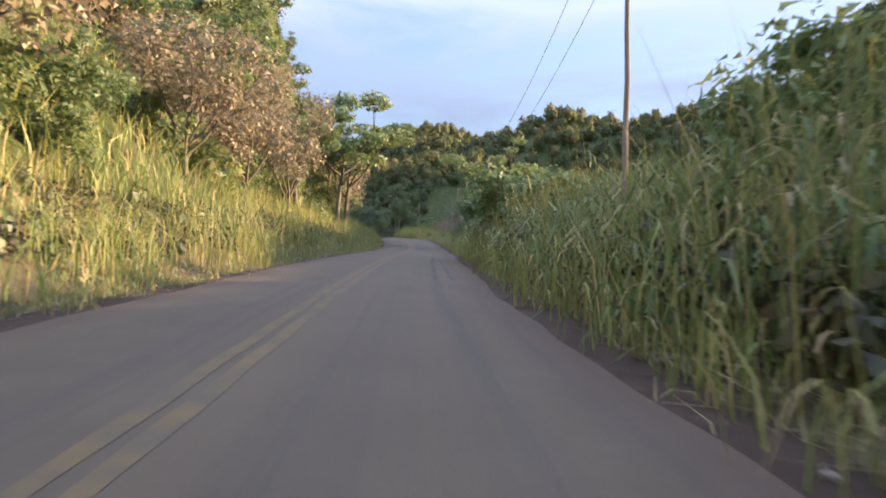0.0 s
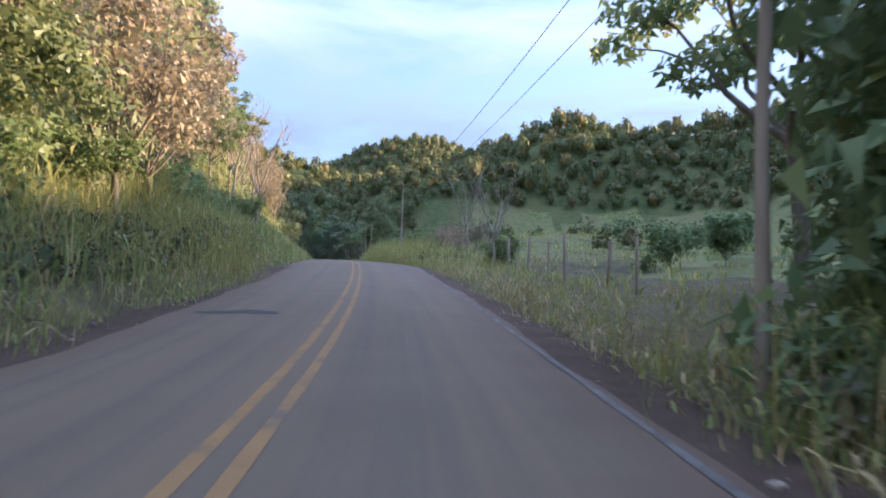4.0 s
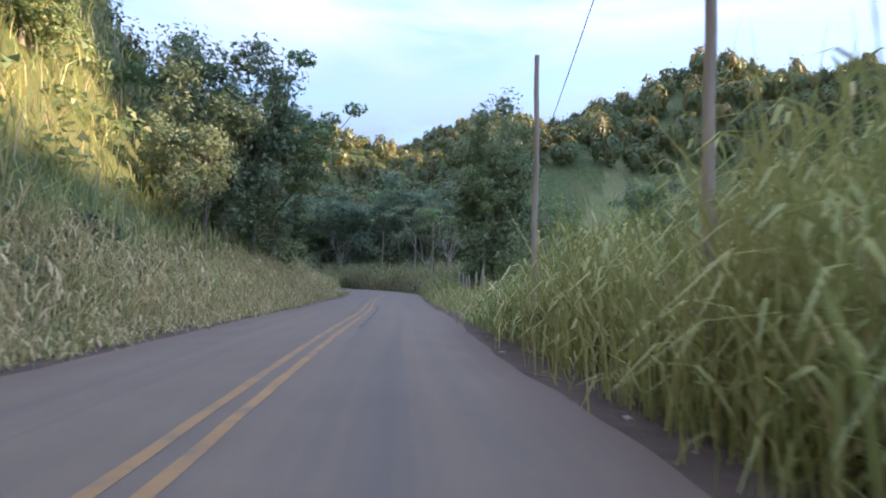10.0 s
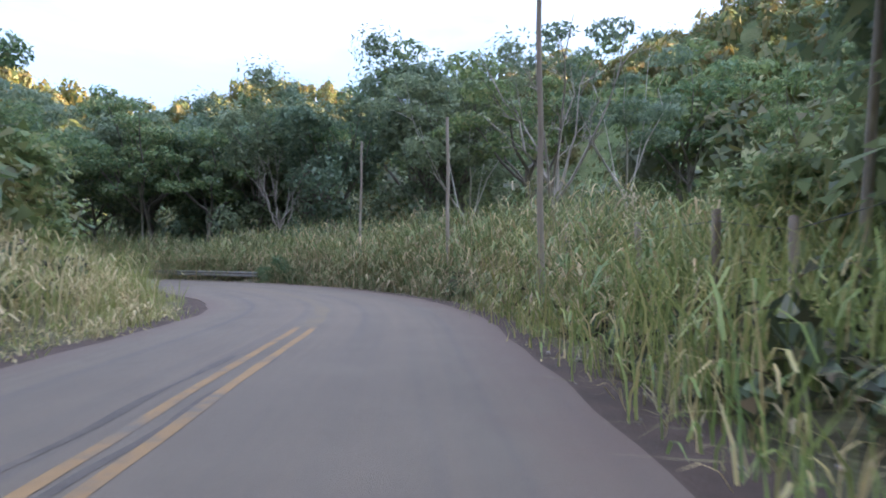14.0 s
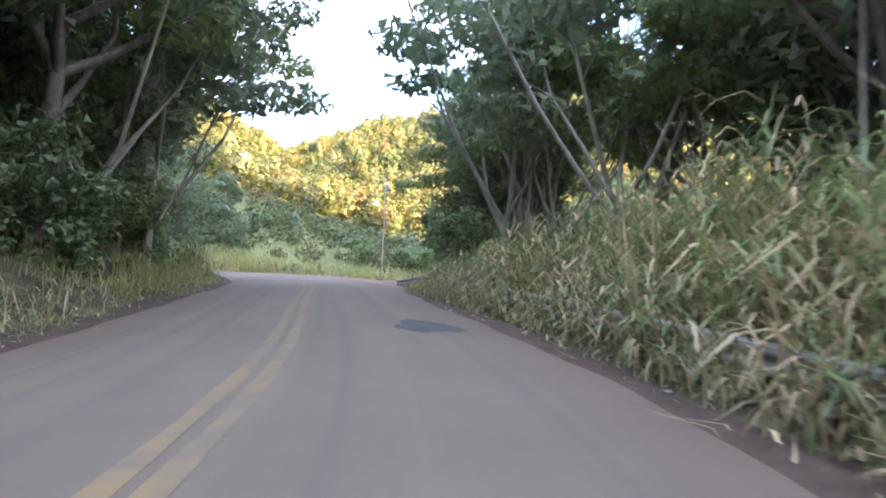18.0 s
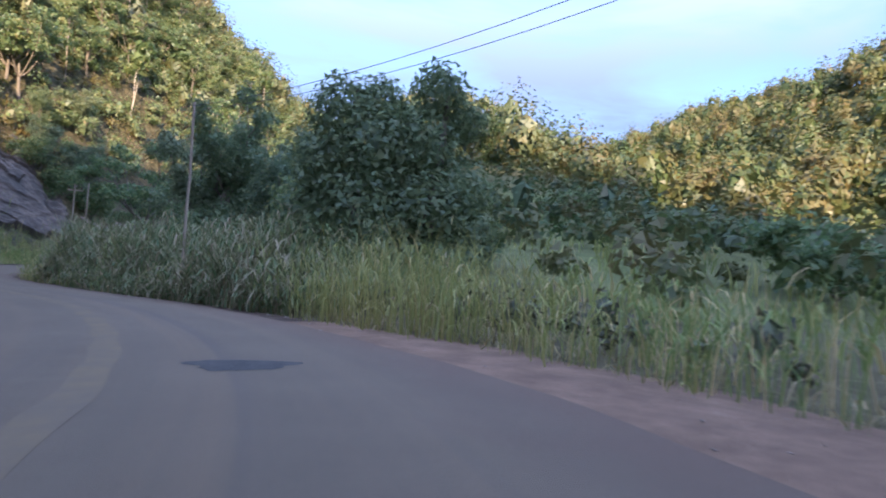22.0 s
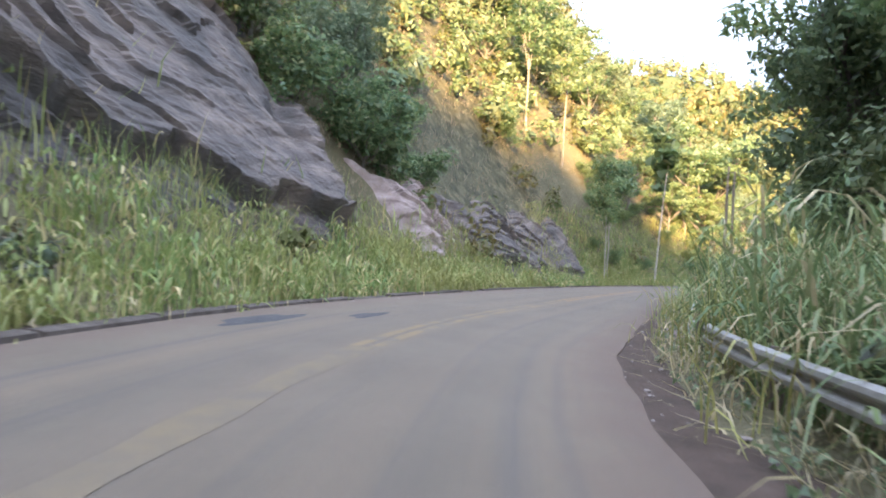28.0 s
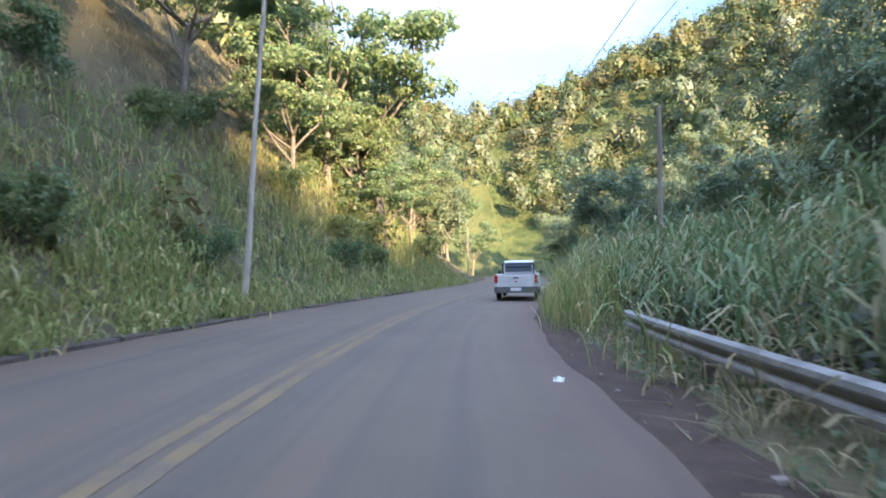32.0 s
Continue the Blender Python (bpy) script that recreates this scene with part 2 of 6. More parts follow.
M_PASTURE = surface("grazed_pasture", [(0.32, (0.07, 0.085, 0.03)), (0.48, (0.12, 0.145, 0.05)), (0.6, (0.17, 0.185, 0.07)), (0.75, (0.25, 0.225, 0.115))], 0.4, 1.0, 2.0, 0.3,
                    second=(0.07, (0.15, 0.145, 0.065), 0.4, 0.62))
def asphalt():
    """Old asphalt: grain, dusty bands along the lanes, darker wheel tracks, stains."""
    m, n, l = material("worn_asphalt")
    uv = n.new("ShaderNodeUVMap")
    uv.uv_map = "plan"
    pos = n.new("ShaderNodeTexCoord").outputs["Object"]
    c = ramp_node(n, l, noise_node(n, l, 0.5, 6, 0.65, vector=pos), [(0.25, (0.131, 0.105, 0.076)), (0.55, (0.154, 0.124, 0.090)), (0.8, (0.178, 0.144, 0.104))])
    bands = noise_node(n, l, 1.0, 4, 0.6, vector=uv.outputs["UV"], stretch=(0.035, 1.5, 1.0))
    c = mix_node(n, l, ramp_node(n, l, bands, [(0.42, (0, 0, 0)), (0.7, (0.75, 0.75, 0.75))]), c, (0.189, 0.143, 0.098))
    tracks = noise_node(n, l, 1.0, 3, 0.5, vector=uv.outputs["UV"], stretch=(0.02, 2.6, 1.0))
    c = mix_node(n, l, ramp_node(n, l, tracks, [(0.3, (0.4, 0.4, 0.4)), (0.46, (0, 0, 0))]), c, (0.090, 0.084, 0.080))
    parts = n.new("ShaderNodeSeparateXYZ")
    l.new(uv.outputs["UV"], parts.inputs["Vector"])
    off = n.new("ShaderNodeMath")
    off.operation = "ABSOLUTE"
    l.new(parts.outputs["Y"], off.inputs[0])
    blown = n.new("ShaderNodeMath")                      # reddish dust drifts in from the verges
    blown.operation = "MULTIPLY_ADD"
    l.new(noise_node(n, l, 0.8, 5, 0.65, vector=pos), blown.inputs[0])
    blown.inputs[1].default_value = 1.6
    l.new(off.outputs["Value"], blown.inputs[2])
    scaled = n.new("ShaderNodeMath")
    scaled.operation = "DIVIDE"
    l.new(blown.outputs["Value"], scaled.inputs[0])
    scaled.inputs[1].default_value = 5.0
    c = mix_node(n, l, ramp_node(n, l, scaled.outputs["Value"], [(0.64, (0, 0, 0)), (0.9, (0.85, 0.85, 0.85))]), c, (0.140, 0.092, 0.068))
    fine = noise_node(n, l, 60, 3, 0.7, vector=pos)
    c = mix_node(n, l, ramp_node(n, l, fine, [(0.3, (0.25, 0.25, 0.25)), (0.6, (0, 0, 0))]), c, (0.065, 0.062, 0.059))
    return finish(m, n, l, c, 0.85, 0.0, noise_node(n, l, 120, 4, 0.7, vector=pos), 0.008)


M_ASPHALT = asphalt()
M_YELLOW = surface("worn_yellow_paint", [(0.34, (0.142, 0.115, 0.084)), (0.5, (0.248, 0.151, 0.066)), (0.8, (0.318, 0.194, 0.081))], 1.6, 0.8, 120, 0.004)
M_YELLOW_WORN = surface("faded_yellow_paint", [(0.38, (0.142, 0.115, 0.084)), (0.6, (0.197, 0.142, 0.074)), (0.85, (0.240, 0.165, 0.071))], 1.6, 0.8, 120, 0.004)
M_PATCH = surface("fresh_asphalt", [(0.3, (0.05, 0.05, 0.05)), (0.7, (0.09, 0.085, 0.082))], 4, 0.9, 120, 0.008)
# shoulder dirt, darkened in its colour for the shadowy foot of the grass
M_DIRT = surface("shade_darkened_red_dirt", [(0.25, (0.055, 0.039, 0.029)), (0.6, (0.093, 0.064, 0.048)), (0.85, (0.155, 0.116, 0.089))], 1.8, 1.0, 25, 0.03)
M_DIRT_DRY = surface("dry_red_dirt", [(0.25, (0.135, 0.088, 0.061)), (0.6, (0.25, 0.165, 0.115)), (0.85, (0.34, 0.245, 0.18))], 1.3, 1.0, 25, 0.03)
M_POLE = surface("grey_pole_wood", [(0.3, (0.24, 0.19, 0.15)), (0.7, (0.42, 0.36, 0.29))], 4, 0.9, 30, 0.01, (1, 1, 0.08))
M_POST = surface("weathered_post", [(0.3, (0.17, 0.13, 0.1)), (0.7, (0.36, 0.3, 0.23))], 6, 0.95, 40, 0.01, (1, 1, 0.1))
M_STEEL = surface("dull_galvanised_steel", [(0.3, (0.2, 0.19, 0.175)), (0.55, (0.33, 0.315, 0.29)), (0.72, (0.26, 0.235, 0.2)), (0.82, (0.15, 0.115, 0.085))], 3, 0.6, 30, 0.004, metal=0.12)
M_WIRE = surface("wire", [(0.3, (0.05, 0.05, 0.05)), (0.7, (0.09, 0.09, 0.09))], 10, 0.6)
M_ROCK = surface("grey_layered_rock", [(0.25, (0.075, 0.059, 0.05)), (0.45, (0.12, 0.095, 0.08)), (0.62, (0.185, 0.145, 0.118)), (0.8, (0.29, 0.215, 0.17))], 1.1, 0.7, 5, 0.08, (0.5, 0.5, 1.8),
                 second=(0.3, (0.066, 0.057, 0.05), 0.44, 0.6))
M_YELLOW_FAINT = surface("faint_yellow_paint", [(0.36, (0.142, 0.115, 0.084)), (0.66, (0.176, 0.134, 0.08)), (0.9, (0.245, 0.17, 0.08))], 1.7, 0.85, 120, 0.004)
M_WHITE_FAINT = surface("faint_white_paint", [(0.4, (0.100, 0.092, 0.087)), (0.6, (0.157, 0.150, 0.143)), (0.8, (0.234, 0.228, 0.215))], 1.7, 0.85, 120, 0.004)
M_SKID = surface("rubber_marks", [(0.36, (0.078, 0.064, 0.05)), (0.55, (0.1, 0.081, 0.062)), (0.7, (0.13, 0.105, 0.08))], 2.5, 0.8, 120, 0.004)
M_CONCRETE = surface("stained_concrete", [(0.3, (0.06, 0.046, 0.036)), (0.6, (0.11, 0.09, 0.074)), (0.82, (0.18, 0.15, 0.125))], 2.2, 0.95, 40, 0.015)
M_CERAMIC = surface("brown_ceramic", [(0.3, (0.09, 0.05, 0.035)), (0.7, (0.12, 0.07, 0.05))], 5, 0.3)
M_POST_STEEL = surface("rusty_steel", [(0.3, (0.12, 0.09, 0.075)), (0.7, (0.24, 0.2, 0.17))], 6, 0.8, 30, 0.005, metal=0.2)
M_ROCK_PINK = surface("pinkish_rock", [(0.25, (0.2, 0.15, 0.13)), (0.55, (0.36, 0.28, 0.25)), (0.8, (0.5, 0.42, 0.38))], 1.1, 0.85, 7, 0.1, (1, 1, 2.0))
M_STONE = surface("road_stones", [(0.3, (0.16, 0.13, 0.11)), (0.7, (0.36, 0.31, 0.27))], 3, 0.95)
M_WHITE = surface("white_scrap", [(0.3, (0.62, 0.62, 0.6)), (0.7, (0.8, 0.8, 0.78))], 8, 0.6)
M_CAR_WHITE = surface("dusty_white_car_paint", [(0.3, (0.56, 0.55, 0.53)), (0.7, (0.72, 0.71, 0.69))], 2.5, 0.35, spec=0.5)
M_CAR_GLASS = surface("tinted_car_glass", [(0.3, (0.015, 0.017, 0.02)), (0.7, (0.025, 0.027, 0.03))], 3, 0.08, spec=0.6)
M_TAIL_LIGHT = surface("red_lens", [(0.3, (0.3, 0.02, 0.015)), (0.7, (0.42, 0.035, 0.025))], 5, 0.2, spec=0.5)
M_PLASTIC = surface("black_plastic", [(0.3, (0.025, 0.025, 0.026)), (0.7, (0.045, 0.045, 0.046))], 6, 0.6)
M_BUMPER = surface("grey_bumper_plastic", [(0.3, (0.1, 0.1, 0.1)), (0.7, (0.16, 0.155, 0.15))], 6, 0.6)
M_TYRE = surface("tyre_rubber", [(0.3, (0.02, 0.02, 0.02)), (0.7, (0.04, 0.038, 0.036))], 9, 0.9)

# ---- road line and land form ----
def spline(points, step):
    """A smooth line through the points (Catmull-Rom), in even steps."""
    p = np.array(points, float)
    p = np.vstack([2 * p[0] - p[1], p, 2 * p[-1] - p[-2]])
    u = np.linspace(0, 1, 24, endpoint=False)[:, None]
    fine = np.vstack([0.5 * (2 * b + (c - a) * u + (2 * a - 5 * b + 4 * c - d) * u**2 + (3 * b - a - 3 * c + d) * u**3)
                      for a, b, c, d in zip(p, p[1:], p[2:], p[3:])] + [p[-2][None]])
    way = np.r_[0, np.cumsum(np.linalg.norm(np.diff(fine[:, :2], axis=0), axis=1))]
    q = np.arange(0, way[-1], step)
    return np.stack([np.interp(q, way, fine[:, k]) for k in range(fine.shape[1])], 1), q


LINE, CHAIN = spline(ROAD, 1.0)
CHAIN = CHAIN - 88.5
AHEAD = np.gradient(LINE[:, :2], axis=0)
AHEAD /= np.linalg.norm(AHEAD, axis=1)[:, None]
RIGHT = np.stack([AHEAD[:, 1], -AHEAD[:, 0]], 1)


def edge_l(chain):
    """Width of the asphalt left of the centre line."""
    return np.interp(chain, [-60, 60, 150, 165, 185, 228, 290, 318, 338, 375, 400, 450], [3.1, 3.15, 3.3, 2.9, 2.95, 3.1, 3.2, 3.25, 4.2, 4.5, 4.0, 3.4])


def edge_r(chain):
    """Width of the asphalt right of the centre line."""
    return np.interp(chain, [-60, 160, 200, 236, 243, 249, 254, 262, 275, 290, 450], [3.35, 3.3, 3.6, 3.5, 3.9, 4.4, 4.7, 4.0, 3.5, 3.5, 3.35])


PULL_OFF = ([239, 242, 246, 251, 257, 264, 270, 277], [0, 1.6, 4.8, 5.2, 3.0, 1.5, 0.5, 0])   # chain, width of the dirt area beyond the right edge


def camber(chain, side):
    """Lift of the road by its cross fall in the bends."""
    return -np.clip(side, -5, 5) * np.interp(chain, [180, 195, 225, 245, 262, 285, 300, 315, 350, 390], [0, -0.02, -0.03, -0.02, -0.02, 0, 0.02, 0.045, 0.03, 0.0])


def on_road(chain, side):
    """World x, y and road height for chains and sides."""
    chain, side = np.asarray(chain, float), np.asarray(side, float)
    x, y, z = (np.interp(chain, CHAIN, LINE[:, k]) for k in range(3))
    rx, ry = (np.interp(chain, CHAIN, RIGHT[:, k]) for k in range(2))
    return x + rx * side, y + ry * side, z + camber(chain, side)


def beside(x, y):
    """Chain, side and road height of the nearest point of the road, for arrays of world places."""
    x, y = np.asarray(x, float).ravel(), np.asarray(y, float).ravel()
    chain, side, z = np.empty(len(x)), np.empty(len(x)), np.empty(len(x))
    for i in range(0, len(x), 8000):
        j = slice(i, i + 8000)
        dx, dy = x[j, None] - LINE[None, :, 0], y[j, None] - LINE[None, :, 1]
        k = np.argmin(dx * dx + dy * dy, 1)
        r = np.arange(len(k))
        ox, oy = dx[r, k], dy[r, k]
        along = ox * AHEAD[k, 0] + oy * AHEAD[k, 1]
        across = ox * RIGHT[k, 0] + oy * RIGHT[k, 1]
        chain[j], z[j] = CHAIN[k] + along.clip(-1, 1), LINE[k, 2]
        side[j] = np.where(across < 0, -1, 1) * np.hypot(ox, oy)
    return chain, side, z + camber(chain, side)


# hills: x, y, height, radius
HILLS = [
    (75, 450, 84, 111),
    (233, 412, 97, 112),
    (75, 391, 21, 41),
    (245, 274, 73, 67),
    # next five: unseen hills, shaped for the shade they cast on road and bank
    (185, 185, 40, 60),
    (182, 118, 57, 43),
    (194, 172, 13, 36),
    (180, 62, 43, 42),
    (176, 15, 32, 45),
    (-8, 740, 179, 210),
    (-122, 472, 44, 76),
    (-139, 479, 28, 90),
    (-5, 341, 41, 53),
    (-66, 124, 59, 46),
    (-45, 129, 60, 50),
    (-70, -20, 40, 55),
    (-177, 202, 29, 30),
    (-182, 145, 52, 68),
    (-219, 65, 48, 96),
    (-318, 118, 62, 102),
    (-579, 309, 63, 156),
    (-221, 366, 70, 87),
    (-342, 332, 62, 93),
    (-414, 368, 14, 63),
    (-777, 206, 202, 190),
    (300, 262, 102, 127),
    (250, -200, 90, 160),
    (-303, -162, 91, 190),
    (1, -300, 89, 200),
]
BANK_L = ([-60, 0, 30, 60, 100, 140, 165, 190, 225, 245, 262, 280, 298, 320, 345, 370, 400, 414, 430, 450],
          [0.5, 0.55, 0.55, 0.5, 0.5, 0.5, 0.45, 0.5, 0.5, 0.4, 0.55, 0.8, 0.9, 0.95, 0.9, 0.95, 1.1, 1.05, 0.75, 0.6])
BANK_R = ([-60, 0, 28, 42, 60, 100, 150, 172, 188, 210, 228, 240, 260, 272, 290, 304, 370, 450],
          [0.45, 0.45, 0.34, 0.1, 0.02, 0.08, -0.05, 0.05, 0.3, 0.25, 0.1, -0.06, 0.0, 0.16, 0.16, -0.02, -0.04, -0.1])


def ripple(x, y, size, seed):
    """Gentle unevenness, about -1 to 1."""
    a, b = x / size, y / size
    return (np.sin(a * 1.7 + seed) * np.cos(b * 1.3 - seed * 2) + 0.5 * np.sin(a * 3.1 - b * 2.3 + seed) + 0.3 * np.cos(a * 5.3 + b * 6.1)) / 1.6


def hills(x, y):
    h = np.full(np.shape(x), 3.0)
    for hx, hy, top, r in HILLS:
        d = np.hypot(x - hx, y - hy) / r
        h = h + top * np.exp(-d * d * 1.1)
    h = np.where(h > 3, 3 + (h - 3) * 0.86, h)
    return h + 3.0 * ripple(x, y, 38, 1.0) * np.clip((h - 8) / 30, 0, 1) + 0.8 * ripple(x, y, 11, 2.0) * np.clip((h - 5) / 10, 0, 1)


def ground(x, y):
    """Height of the land."""
    shape = np.shape(x)
    x, y = np.asarray(x, float).ravel(), np.asarray(y, float).ravel()
    chain, side, rz = beside(x, y)
    left = side < 0
    off = np.where(left, -side - edge_l(chain) - 1.0, side - 4.5 - np.interp(chain, *PULL_OFF))
    off = off.clip(0, None)
    slope = np.where(left, np.interp(chain, *BANK_L), np.interp(chain, *BANK_R))
    rounded = np.where(left, 0.0, np.interp(chain, [32, 50], [1, 0]))       # the right-hand bank of the first stretch is a low crest
    rise = off * (1 - rounded) + 14 * np.tanh(off / 14) * rounded
    near = slope * rise * rise / (rise + np.where(left, np.interp(chain, [335, 372], [1.5, 0.6]), 1.5))
    reach = np.where(left, np.interp(chain, [0, 250, 290], [42, 42, 60]), 55.0)
    w = (off / reach).clip(0, 1)
    w = w * w * (3 - 2 * w)
    h = rz + (1 - w) * near + w * (hills(x, y) - rz) + 0.12 * ripple(x, y, 2.7, 3.0) * (off > 1) - 0.14 * (off <= 0.3)
    return h.reshape(shape)


# ---- building helpers ----
def fast_mesh(name, verts, quads=None, tris=None, smooth=False):
    me = bpy.data.meshes.new(name)
    verts = np.ascontiguousarray(verts, np.float32)
    parts = [(np.asarray(f, np.int32), k) for f, k in ((quads, 4), (tris, 3)) if f is not None and len(f)]
    me.vertices.add(len(verts))
    me.vertices.foreach_set("co", verts.ravel())
    loops = np.concatenate([f.ravel() for f, k in parts])
    sizes = np.concatenate([np.full(len(f), k, np.int32) for f, k in parts])
    me.loops.add(len(loops))
    me.loops.foreach_set("vertex_index", loops)
    me.polygons.add(len(sizes))
    me.polygons.foreach_set("loop_start", np.r_[0, np.cumsum(sizes)[:-1]].astype(np.int32))
    me.polygons.foreach_set("use_smooth", np.full(len(sizes), smooth))
    me.update(calc_edges=True)
    return me


def solid(name, me, mat, parent=None, label="", place=None):
    ob = new(name, me)
    if mat and not me.materials:
        me.materials.append(mat)
    if place is not None:
        ob.matrix_basis = place
    if parent:
        ob.parent = parent
    if label:
        ob["label"] = label
    return ob


def part(name, bm, mat, parent=None, label="", place=None):
    me = bpy.data.meshes.new(name)
    bm.to_mesh(me)
    bm.free()
    return solid(name, me, mat, parent, label, place)


def box(bm, size, m=None, bevel=0.0):
    g = bmesh.ops.create_cube(bm, size=1.0, matrix=(m or Matrix()) @ Matrix.Diagonal((*size, 1)))
    if bevel:
        es = list({e for v in g["verts"] for e in v.link_edges})
        bmesh.ops.bevel(bm, geom=es, offset=bevel, segments=2, affect="EDGES", profile=0.5)
    return bm


def tube_arrays(points, radii, sides=6):
    """Vertices and quads of a tapering tube along points, closed at its end."""
    p, r = np.array(points, float), np.array(radii, float)
    d = np.gradient(p, axis=0)
    d /= np.linalg.norm(d, axis=1)[:, None] + 1e-9
    ref = np.where(np.abs(d[:, 2:3]) > 0.9, [[1.0, 0, 0]], [[0, 0, 1.0]])
    a = np.cross(d, ref)
    a /= np.linalg.norm(a, axis=1)[:, None] + 1e-9
    b = np.cross(d, a)
    t = np.arange(sides) * 2 * np.pi / sides
    v = p[:, None] + r[:, None, None] * (np.cos(t)[None, :, None] * a[:, None] + np.sin(t)[None, :, None] * b[:, None])
    i, j = np.meshgrid(np.arange(len(p) - 1), np.arange(sides), indexing="ij")
    q = np.stack([i * sides + j, i * sides + (j + 1) % sides, (i + 1) * sides + (j + 1) % sides, (i + 1) * sides + j], -1)
    return v.reshape(-1, 3), q.reshape(-1, 4)


def join(pieces):
    """One set of vertices and faces out of several."""
    vs, fs, n = [], [], 0
    for v, f in pieces:
        vs.append(v)
        fs.append(np.asarray(f) + n)
        n += len(v)
    return np.vstack(vs), np.vstack(fs)


def tube(name, points, radii, mat, parent=None, sides=8, label="", place=None):
    v, q = tube_arrays(points, radii, sides)
    return solid(name, fast_mesh(name, v, q, smooth=True), mat, parent, label, place)


# ---- the land ----
def axis(lo, hi, fine_lo, fine_hi, step):
    out = list(np.arange(fine_lo, fine_hi, step))
    for sign, end, start in ((-1, lo, fine_lo), (1, hi, fine_hi)):
        d, x = step, start
        while sign * (end - x) > 0:
            out.append(x)
            d *= 1.09
            x += sign * d
        out.append(end)
    return np.unique(np.round(out, 3))


gx, gy = axis(-2600, 2600, -235, 40, 1.6), axis(-2600, 2600, -30, 245, 1.6)
GX, GY = np.meshgrid(gx, gy, indexing="ij")
GZ = ground(GX, GY)
i, j = np.meshgrid(np.arange(len(gx) - 1), np.arange(len(gy) - 1), indexing="ij")
k = i * len(gy) + j
quads = np.stack([k, k + len(gy), k + len(gy) + 1, k + 1], -1).reshape(-1, 4)
land = solid("ground", fast_mesh("ground", np.stack([GX, GY, GZ], -1).reshape(-1, 3), quads, smooth=True), M_GROUND)
land.data.materials.append(M_PASTURE)
mx, my = (GX[:-1, :-1] + GX[1:, 1:]).ravel() / 2, (GY[:-1, :-1] + GY[1:, 1:]).ravel() / 2
jx, jy = mx + 9 * ripple(mx, my, 10, 2.0), my + 14 * ripple(mx, my, 12, 5.0)
open_hill = (jx > 14) & (jx < 150) & (jy > -10) & (jy < 330)
valley = np.zeros(len(mx), bool)
inside = (mx > -260) & (mx < 14) & (my > -40) & (my < 260)
valley[inside] = beside(mx[inside], my[inside])[1] > 14 + 3 * ripple(mx[inside], my[inside], 5, 1.0)
wood_floor = ~open_hill & ~valley
near_c, near_s, _ = beside(mx[inside], my[inside])
wood_floor[inside] &= np.abs(near_s) > 26
wood_floor[inside] |= (near_s < -8) & (near_s > -40) & (near_c < 165)
wood_floor &= ~valley
land.data.materials.append(M_WOOD_FLOOR)
land.data.polygons.foreach_set("material_index", np.where(wood_floor, 2, (open_hill | valley) * 1).astype(np.int32))
tagged(land, "green and brown valley ground rising into steep hills", "ground", kind="structure")


def strip(chains, sides_up):
    """Vertices and quads of a band along the road: sides_up is a list of (side, lift) functions or numbers."""
    rows = []
    for side, lift in sides_up:
        s = side(chains) if callable(side) else np.full(len(chains), side)
        x, y, z = on_road(chains, s)
        rows.append(np.stack([x, y, z + lift], 1))
    v = np.stack(rows, 1)
    n, m = v.shape[:2]
    i, j = np.meshgrid(np.arange(n - 1), np.arange(m - 1), indexing="ij")
    k = i * m + j
    return v.reshape(-1, 3), np.stack([k, k + 1, k + m + 1, k + m], -1).reshape(-1, 4)


def wander(seed, size, amount, base):
    return lambda c: base + amount * (np.sin(c / size + seed) + 0.6 * np.sin(c / size * 2.7 + seed * 3) + 0.4 * np.sin(c / size * 7.1 + seed)) / 2


chains = np.arange(-58, CHAIN[-1], 0.5)
ragged_l, ragged_r = (lambda c: wander(1, 3.0, 0.12, 0)(c) - edge_l(c)), (lambda c: wander(4, 3.0, 0.12, 0)(c) + edge_r(c))
v, q = strip(chains, [(ragged_l, -0.25), (ragged_l, -0.02), (-1.7, 0.03), (0, 0.05), (1.7, 0.03), (ragged_r, -0.02), (ragged_r, -0.25)])
road_mesh = fast_mesh("road", v, q, smooth=False)
along = np.repeat(chains, 7)
across = np.tile(np.array([-3.4, -3.3, -1.7, 0, 1.7, 3.5, 3.6]), len(chains))
plan = road_mesh.uv_layers.new(name="plan")
corner = np.empty(len(road_mesh.loops), np.int32)
road_mesh.loops.foreach_get("vertex_index", corner)
plan.data.foreach_set("uv", np.stack([along[corner], across[corner]], 1).astype(np.float32).ravel())
road = solid("road", road_mesh, M_ASPHALT)
tagged(road, "worn grey-brown asphalt two-lane country road", "road", kind="structure")
